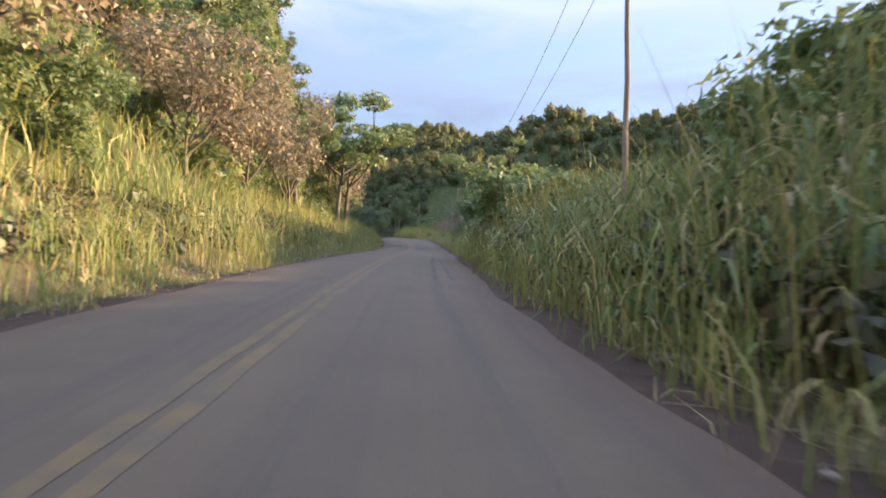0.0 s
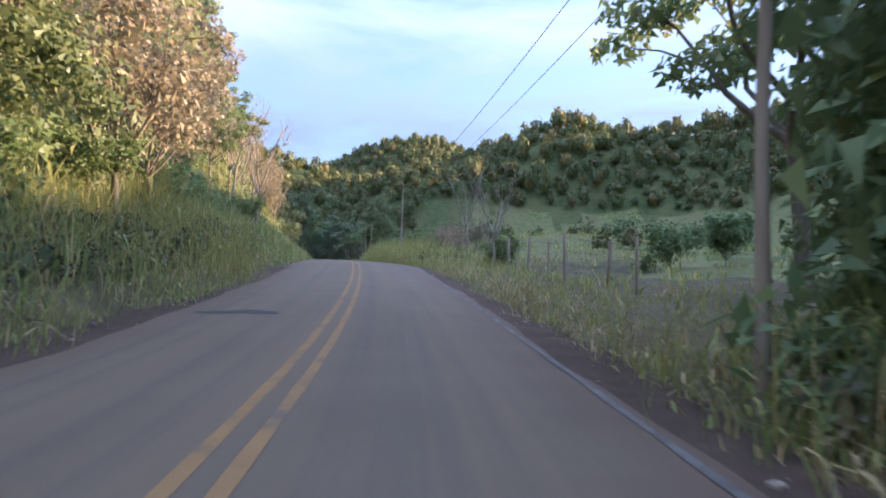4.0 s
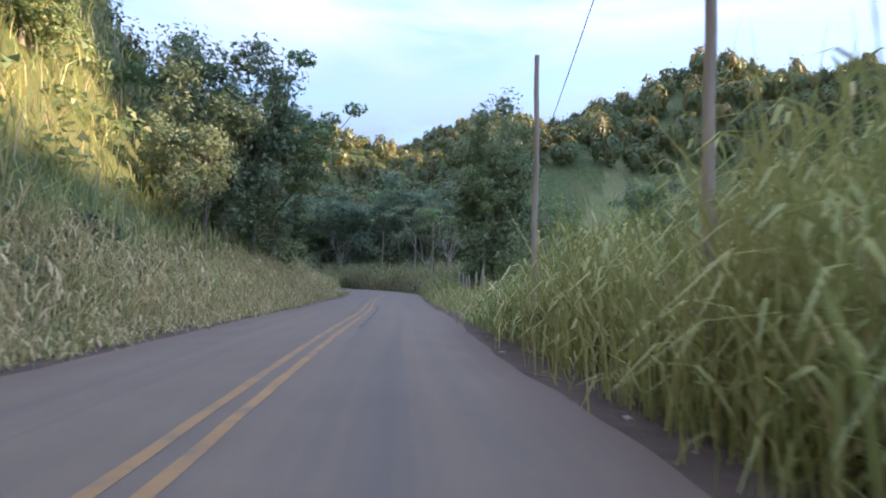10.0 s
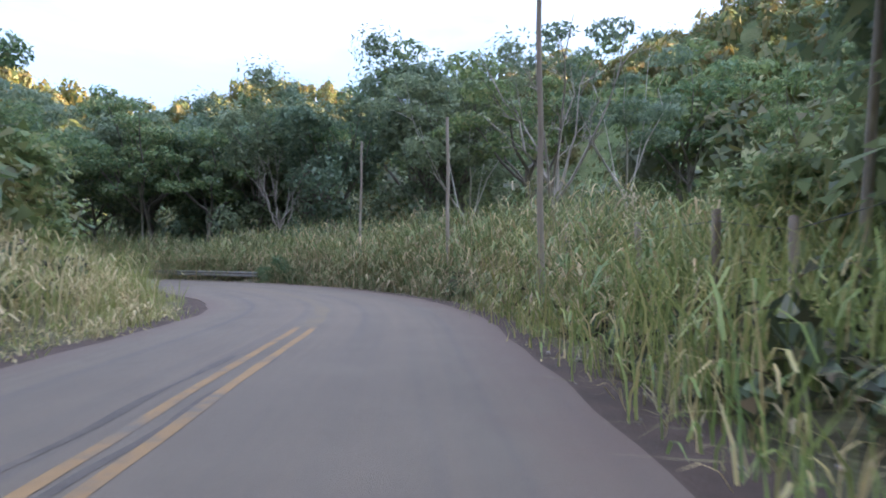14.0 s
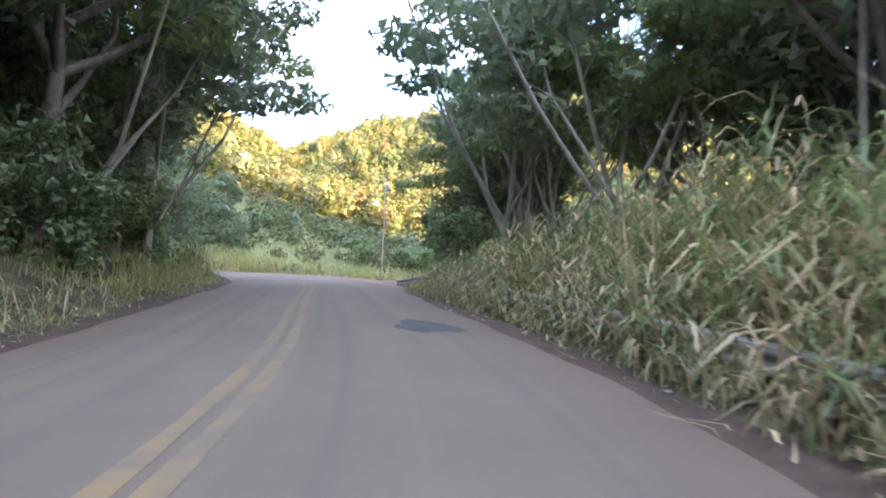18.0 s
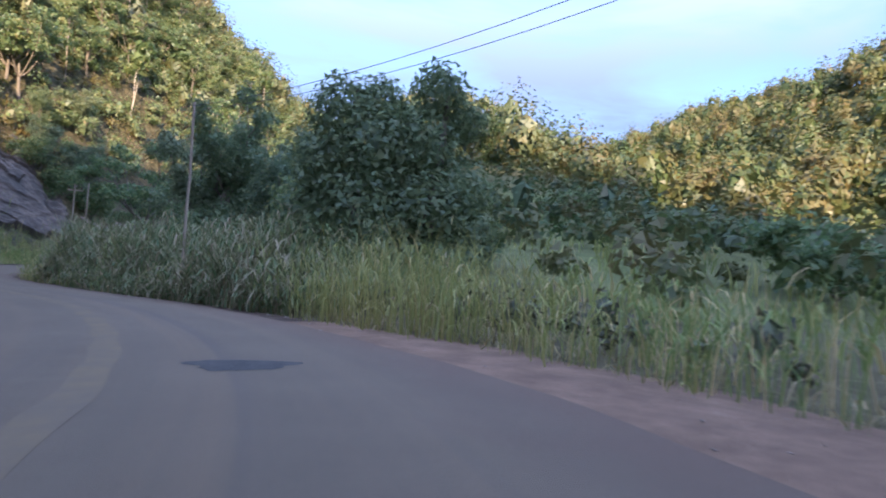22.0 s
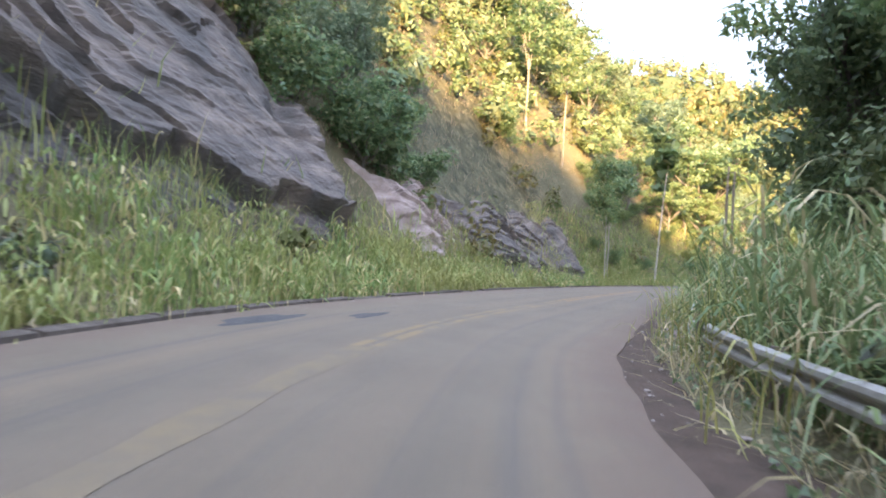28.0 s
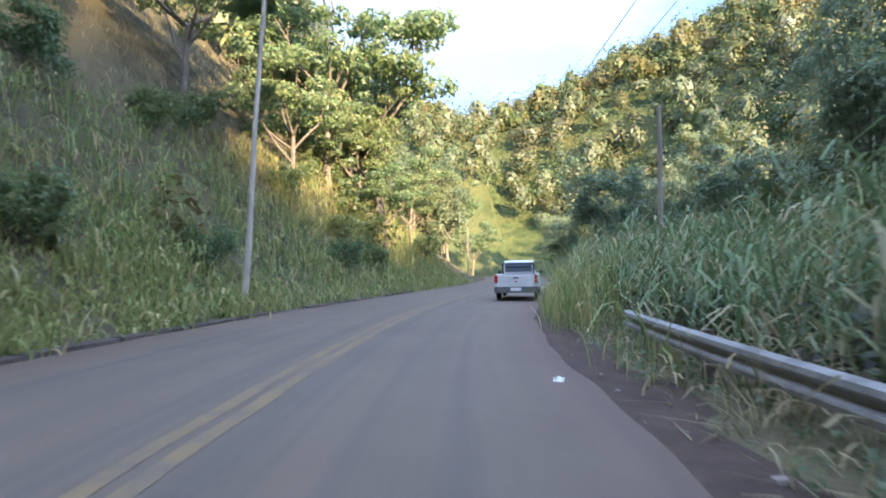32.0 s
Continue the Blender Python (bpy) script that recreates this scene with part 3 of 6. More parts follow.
for name, a, b in (("road_shoulder", -4.7, -3.1), ("road_shoulder", 3.35, 4.45)):
    outer = wander(a, 4.0, 0.3, a)
    if a < 0:
        bands = [(lambda c: outer(c) + 3.3 - edge_l(c), -0.10), (lambda c: -0.6 - edge_l(c), -0.05), (lambda c: 0.2 - edge_l(c), -0.04)]
    else:
        bands = [(lambda c: edge_r(c) - 0.2, -0.04), (lambda c: edge_r(c) + 0.5 + 0.45 * np.interp(c, *PULL_OFF), -0.045), (lambda c: wander(b, 4.0, 0.3, b)(c) + np.interp(c, *PULL_OFF), -0.10)]
    v, q = strip(chains, bands)
    me = fast_mesh(name, v, q)
    me.materials.append(M_DIRT)
    me.materials.append(M_DIRT_DRY)
    at = np.repeat(chains[:-1], 2)
    me.polygons.foreach_set("material_index", ((a > 0) & (at > 238) & (at < 268)).astype(np.int32))
    tagged(solid(name, me, M_DIRT), "reddish dirt shoulder with dry litter beside the road", "road shoulder", kind="structure")

# ---- grass ----
rng = np.random.default_rng(7)


def blades(x, y, z, height, width, lean, droop=0.0, levels=4):
    """Bent tapering blades, one island each; with droop the tips hang over."""
    n = len(x)
    az, tw = rng.uniform(0, 2 * np.pi, n), rng.uniform(0, 2 * np.pi, n)
    tw = np.where(rng.uniform(size=n) < droop, az + np.pi / 2 + rng.normal(0, 0.4, n), tw)
    bend = lean * rng.uniform(0.3, 1.3, n)
    t = np.linspace(0, 1, levels)
    out = bend[:, None] * t[None] ** (2.2 - droop) * height[:, None]
    up = height[:, None] * (t[None] * (1 - 0.3 * droop) - (0.35 + 0.75 * droop) * bend[:, None].clip(0, 1.1) * t[None] ** (3 - 0.6 * droop))
    taper = np.interp(t, [0, 0.33, 0.67, 1.0], [0.8, 1.0, 0.7, 0.06])
    w = width[:, None] * taper[None] * 0.5
    cx = x[:, None] + np.cos(az)[:, None] * out
    cy = y[:, None] + np.sin(az)[:, None] * out
    cz = z[:, None] + up
    ox, oy = np.cos(tw)[:, None] * w, np.sin(tw)[:, None] * w
    v = np.stack([np.stack([cx - ox, cy - oy, cz], -1), np.stack([cx + ox, cy + oy, cz], -1)], 2).reshape(-1, 3)
    k = (np.arange(n) * levels * 2)[:, None] + (np.arange(levels - 1) * 2)[None]
    return v, np.stack([k, k + 1, k + 3, k + 2], -1).reshape(-1, 4)


def meadow(name, mat, count, chain_lo, chain_hi, near, far, tall, thin, lean, label, per=6, spread=0.2, bias=1.6, keep=None, leaves=0, leaf=0.9):
    """Tufts between two chains; near and far are distances from the middle of the road (negative: left), tall is a table of heights by chain.
    Each tuft has upright blades, and arching leaves that start higher up."""
    c = rng.uniform(chain_lo, chain_hi, count)
    f = rng.uniform(0, 1, count) ** bias
    s = near + (far - near) * f + rng.normal(0, 0.12, count)
    s = np.where(s > 0, s + np.interp(c, *PULL_OFF), s)
    x, y, _ = on_road(c, s)
    cc, ss, _ = beside(x, y)
    ok = np.where(ss < 0, ss < -edge_l(cc) - 0.35, ss > 3.75 + np.interp(cc, *PULL_OFF))
    if keep is not None:
        ok &= keep(cc, ss)
    x, y, c, ss = x[ok], y[ok], cc[ok], ss[ok]
    n = len(x)
    rise = np.clip((np.abs(ss) - 3.4) / 1.3, 0.3, 1)
    base = np.interp(c, *tall) * (1 + 0.3 * ripple(x, y, 3.1, 5.0)) * rng.uniform(0.65, 1.2, n) * rise
    g = ground(x, y) - 0.08
    pieces = []
    X = np.repeat(x, per) + rng.normal(0, spread, n * per)
    Y = np.repeat(y, per) + rng.normal(0, spread, n * per)
    pieces.append(blades(X, Y, g.repeat(per), np.repeat(base, per) * rng.uniform(0.55, 1.1, n * per), rng.uniform(0.6, 1.3, n * per) * thin, lean, 0.0, 3))
    if leaves:
        m = n * leaves
        X = np.repeat(x, leaves) + rng.normal(0, spread, m)
        Y = np.repeat(y, leaves) + rng.normal(0, spread, m)
        H = np.repeat(base, leaves)
        Z = g.repeat(leaves) + H * rng.uniform(0.15, 0.8, m)
        pieces.append(blades(X, Y, Z, np.minimum(H * 0.6, leaf) * rng.uniform(0.6, 1.3, m), rng.uniform(0.7, 1.3, m) * thin * 1.15, 0.95, 0.8, 4))
    v, q = join(pieces)
    ob = solid(name, fast_mesh(name, v, q, smooth=True), mat)
    return tagged(ob, label, "grass", kind="stuff")


TALL_L = ([-60, 0, 40, 70, 100, 150, 185, 200, 230, 262, 280, 300, 330, 370, 450], [1.8, 1.9, 1.9, 1.6, 1.5, 1.8, 1.6, 0.9, 0.9, 0.9, 1.4, 2.1, 1.7, 1.0, 1.0])
TALL_R = ([-60, 0, 25, 36, 42, 58, 66, 76, 90, 124, 136, 146, 168, 178, 190, 215, 232, 238, 256, 268, 300, 340, 450],
          [2.8, 2.8, 2.4, 1.6, 0.45, 0.5, 0.8, 1.5, 2.6, 3.3, 2.8, 1.2, 1.15, 2.0, 2.7, 2.5, 2.2, 0.7, 0.9, 2.5, 2.7, 2.4, 2.1])
TALL_GRASS = "dense tall green roadside grass with arching straw-tipped blades"
def off_rail(c, s):
    """Few tufts in front of the barrier along the last stretch."""
    return ~((c > 292) & (c < 379) & (s > 0) & (s < 5.35)) | (ripple(c, s, 2.0, 4.0) > np.where(c < 350, 0.3, 0.55))


meadow("tall_grass", M_GRASS, 5600, -45, 420, -3.55, -8.5, TALL_L, 0.025, 0.32, TALL_GRASS, per=9, leaves=4, spread=0.28)
meadow("tall_grass", M_GRASS, 6200, -45, 420, 4.0, 8.5, TALL_R, 0.026, 0.32, TALL_GRASS, per=9, leaves=4, spread=0.28, keep=lambda c, s: off_rail(c, s) & ~((c > 187) & (c < 236) & (s < 7)) & ~((c > 294) & (c < 382) & (s > 5.35) & (s < 7.5)))
meadow("arching_grass", M_STRAW, 1500, 180, 241, 4.85, 6.4, ([180, 190, 228, 241], [1.3, 1.9, 1.9, 0.8]), 0.04, 0.65, "straw-tipped cane grass hanging over the crash barrier", per=3, leaves=9, leaf=0.95, bias=1.0)
meadow("arching_grass", M_STRAW, 820, 182, 238.5, 4.3, 5.0, ([182, 190, 230, 238.5], [1.1, 1.4, 1.4, 1.0]), 0.036, 0.5, "straw-tipped cane grass growing through the crash barrier", per=3, leaves=8, leaf=0.8, bias=1.0, keep=lambda c, s: (c < 205) | (c > 213.5))
meadow("cane_grass", M_CANE, 2300, 178, 241, 5.0, 10.0, ([178, 190, 228, 241], [1.6, 2.7, 2.5, 1.0]), 0.044, 0.35, "tall broad-leaved green cane grass on the bank", per=3, leaves=8, leaf=1.0, bias=1.0)
meadow("cane_grass", M_CANE, 2450, 268, 420, 5.1, 9.5, ([262, 269, 275, 300, 420], [0.8, 1.3, 2.7, 2.7, 2.4]), 0.04, 0.45, "tall broad-leaved green cane grass beyond the crash barrier", per=2, leaves=10, leaf=1.0, bias=1.3)
meadow("cane_grass", M_CANE, 1100, -45, 38, 4.3, 9.0, ([-45, 20, 38], [2.6, 2.6, 1.2]), 0.042, 0.35, "tall broad-leaved green cane grass on the bank", per=3, leaves=7, leaf=0.95, bias=1.2)
meadow("cane_grass", M_GRASS, 1300, 80, 146, 4.2, 8.0, ([80, 100, 112, 124, 136, 146], [1.2, 1.7, 2.6, 3.2, 2.8, 1.2]), 0.046, 0.3, "tall bright green cane grass standing in clumps by the road", per=4, leaves=8, leaf=1.05, bias=1.2)
meadow("straw_grass", M_STRAW, 1500, 270, 302, 3.75, 6.6, ([262, 269, 274, 290, 302], [0.7, 1.3, 2.9, 2.9, 2.5]), 0.046, 0.4, "straw-tipped cane grass at the road's edge", per=4, leaves=8, leaf=0.95, bias=1.0, keep=lambda c, s: (c < 291) | (s > 5.3))
meadow("straw_grass", M_GOLD, 2600, 98, 188, -3.5, -7.5, ([98, 115, 150, 188], [0.9, 1.4, 1.7, 1.5]), 0.034, 0.4, "tall straw-coloured grass on the bank", per=4, leaves=6, leaf=0.8, bias=1.2)
meadow("bank_grass", M_GRASS, 2400, 284, 384, -4.3, -8.0, ([284, 300, 312, 325, 345, 384], [1.6, 1.5, 1.2, 1.1, 1.0, 0.8]), 0.06, 0.45, "bright green grass tufts at the foot of the rock cut", per=5, leaves=5, bias=1.2)
meadow("bank_grass", M_GRASS, 2600, 366, 424, -4.1, -11.5, ([366, 376, 424], [0.7, 1.1, 1.1]), 0.045, 0.5, "bright green grass tufts on the steep bank", per=6, leaves=4, spread=0.3, bias=1.1)
meadow("hillside_grass", M_GRASS, 4200, 40, 170, -7.5, -24, ([-60, 450], [0.95, 0.95]), 0.035, 0.5, "knee-high grass on the sunny bank", per=6, spread=0.35, bias=1.0)
meadow("dry_litter", M_DRY, 2400, -45, 420, -3.4, -4.3, ([-60, 450], [0.8, 0.8]), 0.03, 1.5, "dry leaves and broken stalks along the asphalt edge", per=4, bias=1.0)
meadow("dry_litter", M_DRY, 2400, -45, 420, 3.85, 4.7, ([-60, 450], [0.8, 0.8]), 0.03, 1.5, "dry leaves and broken stalks along the asphalt edge", per=4, bias=1.0)
meadow("hillside_grass", M_GRASS, 5200, -45, 420, -8, -26, TALL_L, 0.07, 0.5, "tall grass on the bank above the road", per=6, spread=0.4, bias=1.2, keep=lambda c, s: (c < 332) | (s > -9.5))
meadow("field_grass", M_GRASS, 4600, -45, 420, 8, 34, ([-60, 40, 48, 98, 112, 450], [1.2, 1.2, 0.55, 0.6, 1.2, 1.3]), 0.08, 0.5, "rough field grass", per=6, spread=0.4, bias=1.2)
meadow("dry_bank_grass", M_BROWN, 5600, 326, 420, -7.5, -26, ([-60, 450], [0.65, 0.65]), 0.032, 0.9, "dry straw-brown grass on the steep bank", per=6, spread=0.4, bias=1.0)
meadow("dry_bank_grass", M_STRAW, 3000, -45, 160, -9, -30, ([-60, 450], [1.4, 1.4]), 0.05, 0.4, "dry straw-brown grass on the bank", per=6, spread=0.4, bias=1.0)
meadow("verge_grass", M_DRY, 2300, -45, 420, -3.6, -4.9, ([-60, 450], [0.9, 0.9]), 0.028, 1.1, "dry straw-coloured verge grass and litter", per=4, bias=1.0, leaves=3, leaf=0.5)
meadow("verge_grass", M_DRY, 2000, -45, 420, 4.2, 5.3, ([-60, 450], [0.9, 0.9]), 0.028, 1.1, "dry straw-coloured verge grass and litter", per=4, bias=1.0, leaves=3, leaf=0.5)


# ---- trees ----
def ball(level):
    """Vertices and triangles of a round mass."""
    bm = bmesh.new()
    bmesh.ops.create_icosphere(bm, subdivisions=level, radius=1)
    v, f = np.array([p.co for p in bm.verts]), np.array([[k.index for k in p.verts] for p in bm.faces])
    bm.free()
    return v, f


def leaf_cloud(centers, radii, count, size, flat=0.75, inner=0.0):
    """Pointed leaf sprays scattered in and on blobs; each is a bent quad of its own."""
    pick = rng.choice(len(centers), count, p=radii**2 / (radii**2).sum())
    d = rng.normal(size=(count, 3))
    d /= np.linalg.norm(d, axis=1)[:, None]
    r = radii[pick] * rng.uniform(0.45, 1.08, count) ** 0.6
    c = centers[pick] + d * r[:, None] * np.array([1, 1, flat])
    n = d + rng.normal(0, 0.55, (count, 3)) + [0, 0, 0.5]
    n /= np.linalg.norm(n, axis=1)[:, None]
    a = np.cross(n, rng.normal(size=(count, 3)))
    a /= np.linalg.norm(a, axis=1)[:, None] + 1e-9
    b = np.cross(n, a)
    s = (size * rng.uniform(0.6, 1.4, count))[:, None]
    w = s * rng.uniform(0.25, 0.46, count)[:, None]
    v = np.stack([c - a * s * 0.5 - b * w, c - a * s * 0.5 + b * w, c + a * s * 0.8 - n * s * 0.2], 1).reshape(-1, 3)
    if inner:                                            # overlapping large leaves deep in the crown shut out the sky
        bv, bf = ball(3)
        tri = bv[bf][None] * (radii[:, None, None, None] * inner * rng.uniform(0.75, 1.2, (len(radii), len(bf), 1, 1)))
        tri = tri + rng.normal(0, 0.06, tri.shape) * radii[:, None, None, None]
        tri = tri[:, rng.random(len(bf)) < 0.7]
        tri = tri * np.array([1, 1, flat]) + centers[:, None, None]
        v = np.vstack([v, tri.reshape(-1, 3)])
    return v, np.arange(len(v)).reshape(-1, 3)


def limbs(height, fork, spread, count, radius, bare=False):
    """Trunk and limbs of a tree: tubes, and the places of the limb ends."""
    lean = rng.normal(0, 0.05, 2)
    tz = np.linspace(0, fork, 6)
    wob = np.cumsum(rng.normal(0, 0.03 * fork / 4, (6, 2)), 0)
    trunk = np.stack([lean[0] * tz + wob[:, 0], lean[1] * tz + wob[:, 1], tz], 1)
    groups = [[tube_arrays(trunk, np.linspace(radius, radius * 0.6, 6) * np.r_[1.35, np.ones(5)], 6)]]
    ends = []
    for b in range(count):
        start = trunk[rng.integers(3, 6)]
        groups.append([])
        pieces = groups[-1]
        az = 2 * np.pi * (b + rng.uniform(-0.3, 0.3)) / count
        out = spread * rng.uniform(0.5, 1.0)
        top = height * rng.uniform(0.72, 1.0)
        t = np.linspace(0, 1, 6)
        p = np.stack([start[0] + np.cos(az) * out * t**0.9, start[1] + np.sin(az) * out * t**0.9, start[2] + (top - start[2]) * t**1.15], 1)
        p[1:] += rng.normal(0, 0.03 * height, (5, 3)) * t[1:, None]
        pieces.append(tube_arrays(p, np.linspace(radius * 0.5, radius * 0.08, 6), 4))
        ends += [p[-1], p[3]]
        for _ in range(4 if bare else 2):
            k = rng.integers(2, 5)
            e = p[k] + (rng.normal(0, 0.35, 3) + [np.cos(az) * 0.4, np.sin(az) * 0.4, 0.6]) * spread * rng.uniform(0.3, 0.6)
            mid = (p[k] + e) / 2 + rng.normal(0, 0.12, 3)
            pieces.append(tube_arrays([p[k], mid, e], [radius * 0.22, radius * 0.14, radius * 0.04], 3))
            ends.append(e)
            if bare:
                for _ in range(3):
                    f = e + (rng.normal(0, 0.5, 3) + [0, 0, 0.5]) * spread * 0.25
                    pieces.append(tube_arrays([mid, (mid + f) / 2 + rng.normal(0, 0.08, 3), f], [radius * 0.1, radius * 0.06, radius * 0.02], 3))
    return [join(g) for g in groups], np.array(ends)


def make_tree(name, label, height, fork, spread, count, radius, blob, leaves, size, leaf_mat, bark, flat=0.7, skirt=0, inner=0.0):
    top = new(name)
    tagged(top, label, "tree", "roadside trees")
    wood, ends = limbs(height, fork, spread, count, radius, leaves < 50)
    for k, (v, q) in enumerate([join(wood)] if leaves else wood):
        solid("branch" if k else "trunk", fast_mesh("branch" if k else "trunk", v, q, smooth=True), bark, top)
    if leaves:
        c, r = ends, rng.uniform(0.6, 1.2, len(ends)) * blob
        if skirt:
            sk = np.stack([rng.normal(0, spread * 0.55, skirt), rng.normal(0, spread * 0.55, skirt), rng.uniform(0.05, 0.75, skirt) * height], 1)
            c, r = np.vstack([c, sk]), np.r_[r, rng.uniform(0.7, 1.2, skirt) * blob]
        v, q = leaf_cloud(c, r, leaves, size, flat, inner)
        solid("crown", fast_mesh("crown", v, tris=q), leaf_mat, top)
    return top


FAR = pose(0, -900, -300)


def tree_kinds(few, large):
    """One tree of each kind; few and large scale the number and size of its leaves."""
    def tree(name, label, height, fork, spread, count, radius, blob, leaves, size, leaf_mat, bark, flat=0.7, skirt=0, inner=0.0):
        return make_tree(name, label, height, fork, spread, count, radius, blob, int(leaves * few), size * large, leaf_mat, bark, flat, skirt, inner)

    return {
        "spreading": tree("spreading_tree", "broad green tree with layered feathery crown on pale limbs", 10, 4.5, 4.5, 7, 0.22, 1.25, 5200, 0.24, M_LEAF, M_BARK, 0.4),
        "dark": tree("dark_tree", "dense dark green forest tree in shade", 12, 4, 3.8, 7, 0.25, 1.7, 5200, 0.23, M_LEAF_DARK, M_BARK, 0.8, 9, 0.4),
        "slim": tree("slim_tree", "tall slim tree with pale bare trunk and small crown", 14, 9.5, 2.0, 5, 0.1, 1.0, 2200, 0.25, M_LEAF, M_PALE_BARK, 0.7),
        "rust": tree("rusty_tree", "tree with dry reddish-brown foliage and dark limbs", 9, 2.2, 3.8, 9, 0.17, 1.2, 3800, 0.22, M_LEAF_RUST, M_BARK, 0.8),
        "pale": tree("pale_limbed_tree", "spreading tree with several pale stems and a thin feathery crown", 11, 2.0, 4.8, 6, 0.13, 1.15, 3400, 0.23, M_LEAF_DARK, M_WHITE_BARK, 0.3),
        "bare": tree("bare_tree", "leafless pale grey tree with forked branches", 10, 3.5, 3.0, 7, 0.15, 1, 0, 0.3, M_LEAF, M_PALE_BARK),
        "shrub": tree("leafy_shrub", "tall broad-leaved green shrub on the bank", 3.4, 0.5, 1.6, 8, 0.05, 0.8, 2600, 0.19, M_SHRUB, M_BARK, 0.85, 10, 0.36),
        "bush": tree("bush", "leafy green roadside bush", 3.2, 0.7, 1.7, 7, 0.06, 0.85, 1900, 0.17, M_LEAF, M_BARK, 0.8, 6, 0.32),
        "vine": tree("vine_covered_tree", "tree smothered in hanging dark green vines", 13, 6, 2.6, 7, 0.3, 1.5, 6200, 0.21, M_VINE, M_BARK, 1.0, 22, 0.4),
        "sapling": tree("slim_sapling", "thin pale-stemmed sapling with a small leafy crown", 12, 7.5, 1.9, 6, 0.065, 1.05, 2000, 0.25, M_LEAF, M_WHITE_BARK, 0.8),
        "cecropia": tree("cecropia_tree", "thin pale-trunked tree with a tuft of large leaves", 12, 10.5, 1.3, 5, 0.075, 0.75, 420, 0.6, M_LEAF, M_WHITE_BARK, 0.5),
    }


KINDS, LITE = tree_kinds(1.0, 1.0), tree_kinds(0.45, 1.45)          # the second set stands farther from the road
for ob in [*KINDS.values(), *LITE.values()]:
    ob.matrix_basis = FAR


def ground_height(x, y):
    return float(ground(np.array([float(x)]), np.array([float(y)]))[0])


def plant(kind, chain, side, scale=1.0, turn=None, sink=0.15):
    x, y, _ = on_road(chain, side)
    z = ground_height(x, y) - sink
    ob = copy_thing((LITE if abs(side) > 15.5 else KINDS)[kind], pose(float(x), float(y), z, 0, 0, rng.uniform(0, 360) if turn is None else turn))
    ob.scale = (scale, scale, scale * rng.uniform(0.92, 1.08))
    return ob


def grove(kinds, n, chain_lo, chain_hi, side_lo, side_hi, lo=0.8, hi=1.25):
    for _ in range(n):
        plant(kinds[rng.integers(len(kinds))], rng.uniform(chain_lo, chain_hi), rng.uniform(side_lo, side_hi), rng.uniform(lo, hi))


def vine_mass(chain, side):
    """Two trees grown together under one cloak of vines, the second lobe higher and leaning out."""
    x, y, _ = (float(q) for q in on_road(chain, side))
    top = new("vine_covered_tree")
    top.matrix_basis = pose(x, y, ground_height(x, y) - 0.15, 0, 0, 92) @ Matrix.Scale(1.08, 4)
    tagged(top, "two dead trees under one dense dark green cloak of vines", "tree", "roadside trees")
    for px, lean in ((-1.2, -0.3), (1.3, 0.6)):
        v, q = tube_arrays([(px, 0, 0), (px + lean * 0.3, 0.1, 2.5), (px + lean * 0.8, 0, 5.0), (px + lean, 0.1, 7.2)], [0.28, 0.22, 0.16, 0.05], 8)
        solid("trunk", fast_mesh("trunk", v, q, smooth=True), M_BARK, top)
    lobes = np.array([(-1.9, 0, 6.2, 1.5), (-0.6, 0.4, 6.6, 1.2), (1.6, 0, 7.2, 1.2), (2.6, 0.3, 6.2, 0.9), (-2.4, 0, 4.3, 1.7), (-0.7, -0.5, 4.6, 1.9), (1.0, 0, 5.0, 1.7), (2.7, 0.2, 3.4, 1.3),
                      (-2.8, 0.3, 2.2, 1.6), (-0.9, -0.8, 2.4, 2.0), (1.2, -0.6, 2.6, 1.9), (3.0, 0, 1.6, 1.4), (-3.2, 0, 0.7, 1.2), (0, -0.8, 0.8, 1.8), (2.4, -0.5, 0.6, 1.5)])
    v, q = leaf_cloud(lobes[:, :3], lobes[:, 3] * 0.95, 17000, 0.19, 1.0, 0.55)
    solid("crown", fast_mesh("crown", v, tris=q), M_VINE, top)


# bank above the left lane, first straight
for k, c, s, f in (("rust", -14, -9.5, 1.0), ("rust", -9, -12, 1.1), ("rust", 4, -10.5, 1.0), ("rust", 9, -9, 0.8), ("rust", 18, -8.5, 0.9), ("spreading", 23, -9, 0.95),
                   ("spreading", 44.5, -7.6, 1.4), ("vine", 50, -10, 0.9), ("rust", 57, -9, 1.0), ("rust", 64, -10, 0.9), ("spreading", 70, -13, 0.9)):
    plant(k, c, s, f)
grove(["spreading", "rust", "spreading"], 11, -30, 62, -24, -13, 0.8, 1.2)
grove(["bush"], 16, -25, 90, -14, -8.5, 0.5, 0.9)
for k, c, s, f in (("bare", 101, -9.5, 0.95), ("bare", 104, -11, 0.8), ("slim", 109, -14.5, 0.8), ("bare", 112, -15, 1.0), ("bare", 133, -13.5, 1.15), ("bare", 136, -14.5, 0.9),
                   ("bush", 146, -12.5, 0.8), ("spreading", 151, -15, 0.55), ("dark", 161, -9, 1.1), ("spreading", 164, -8.5, 1.15), ("spreading", 166.5, -7.2, 1.1)):
    plant(k, c, s, f)
grove(["bush", "rust", "spreading", "bush"], 30, 66, 152, -26, -12, 0.5, 0.85)
grove(["rust", "dark", "spreading", "bush"], 16, 150, 192, -34, -18, 0.7, 1.0)
plant("bare", 95, -8.6, 1.15)
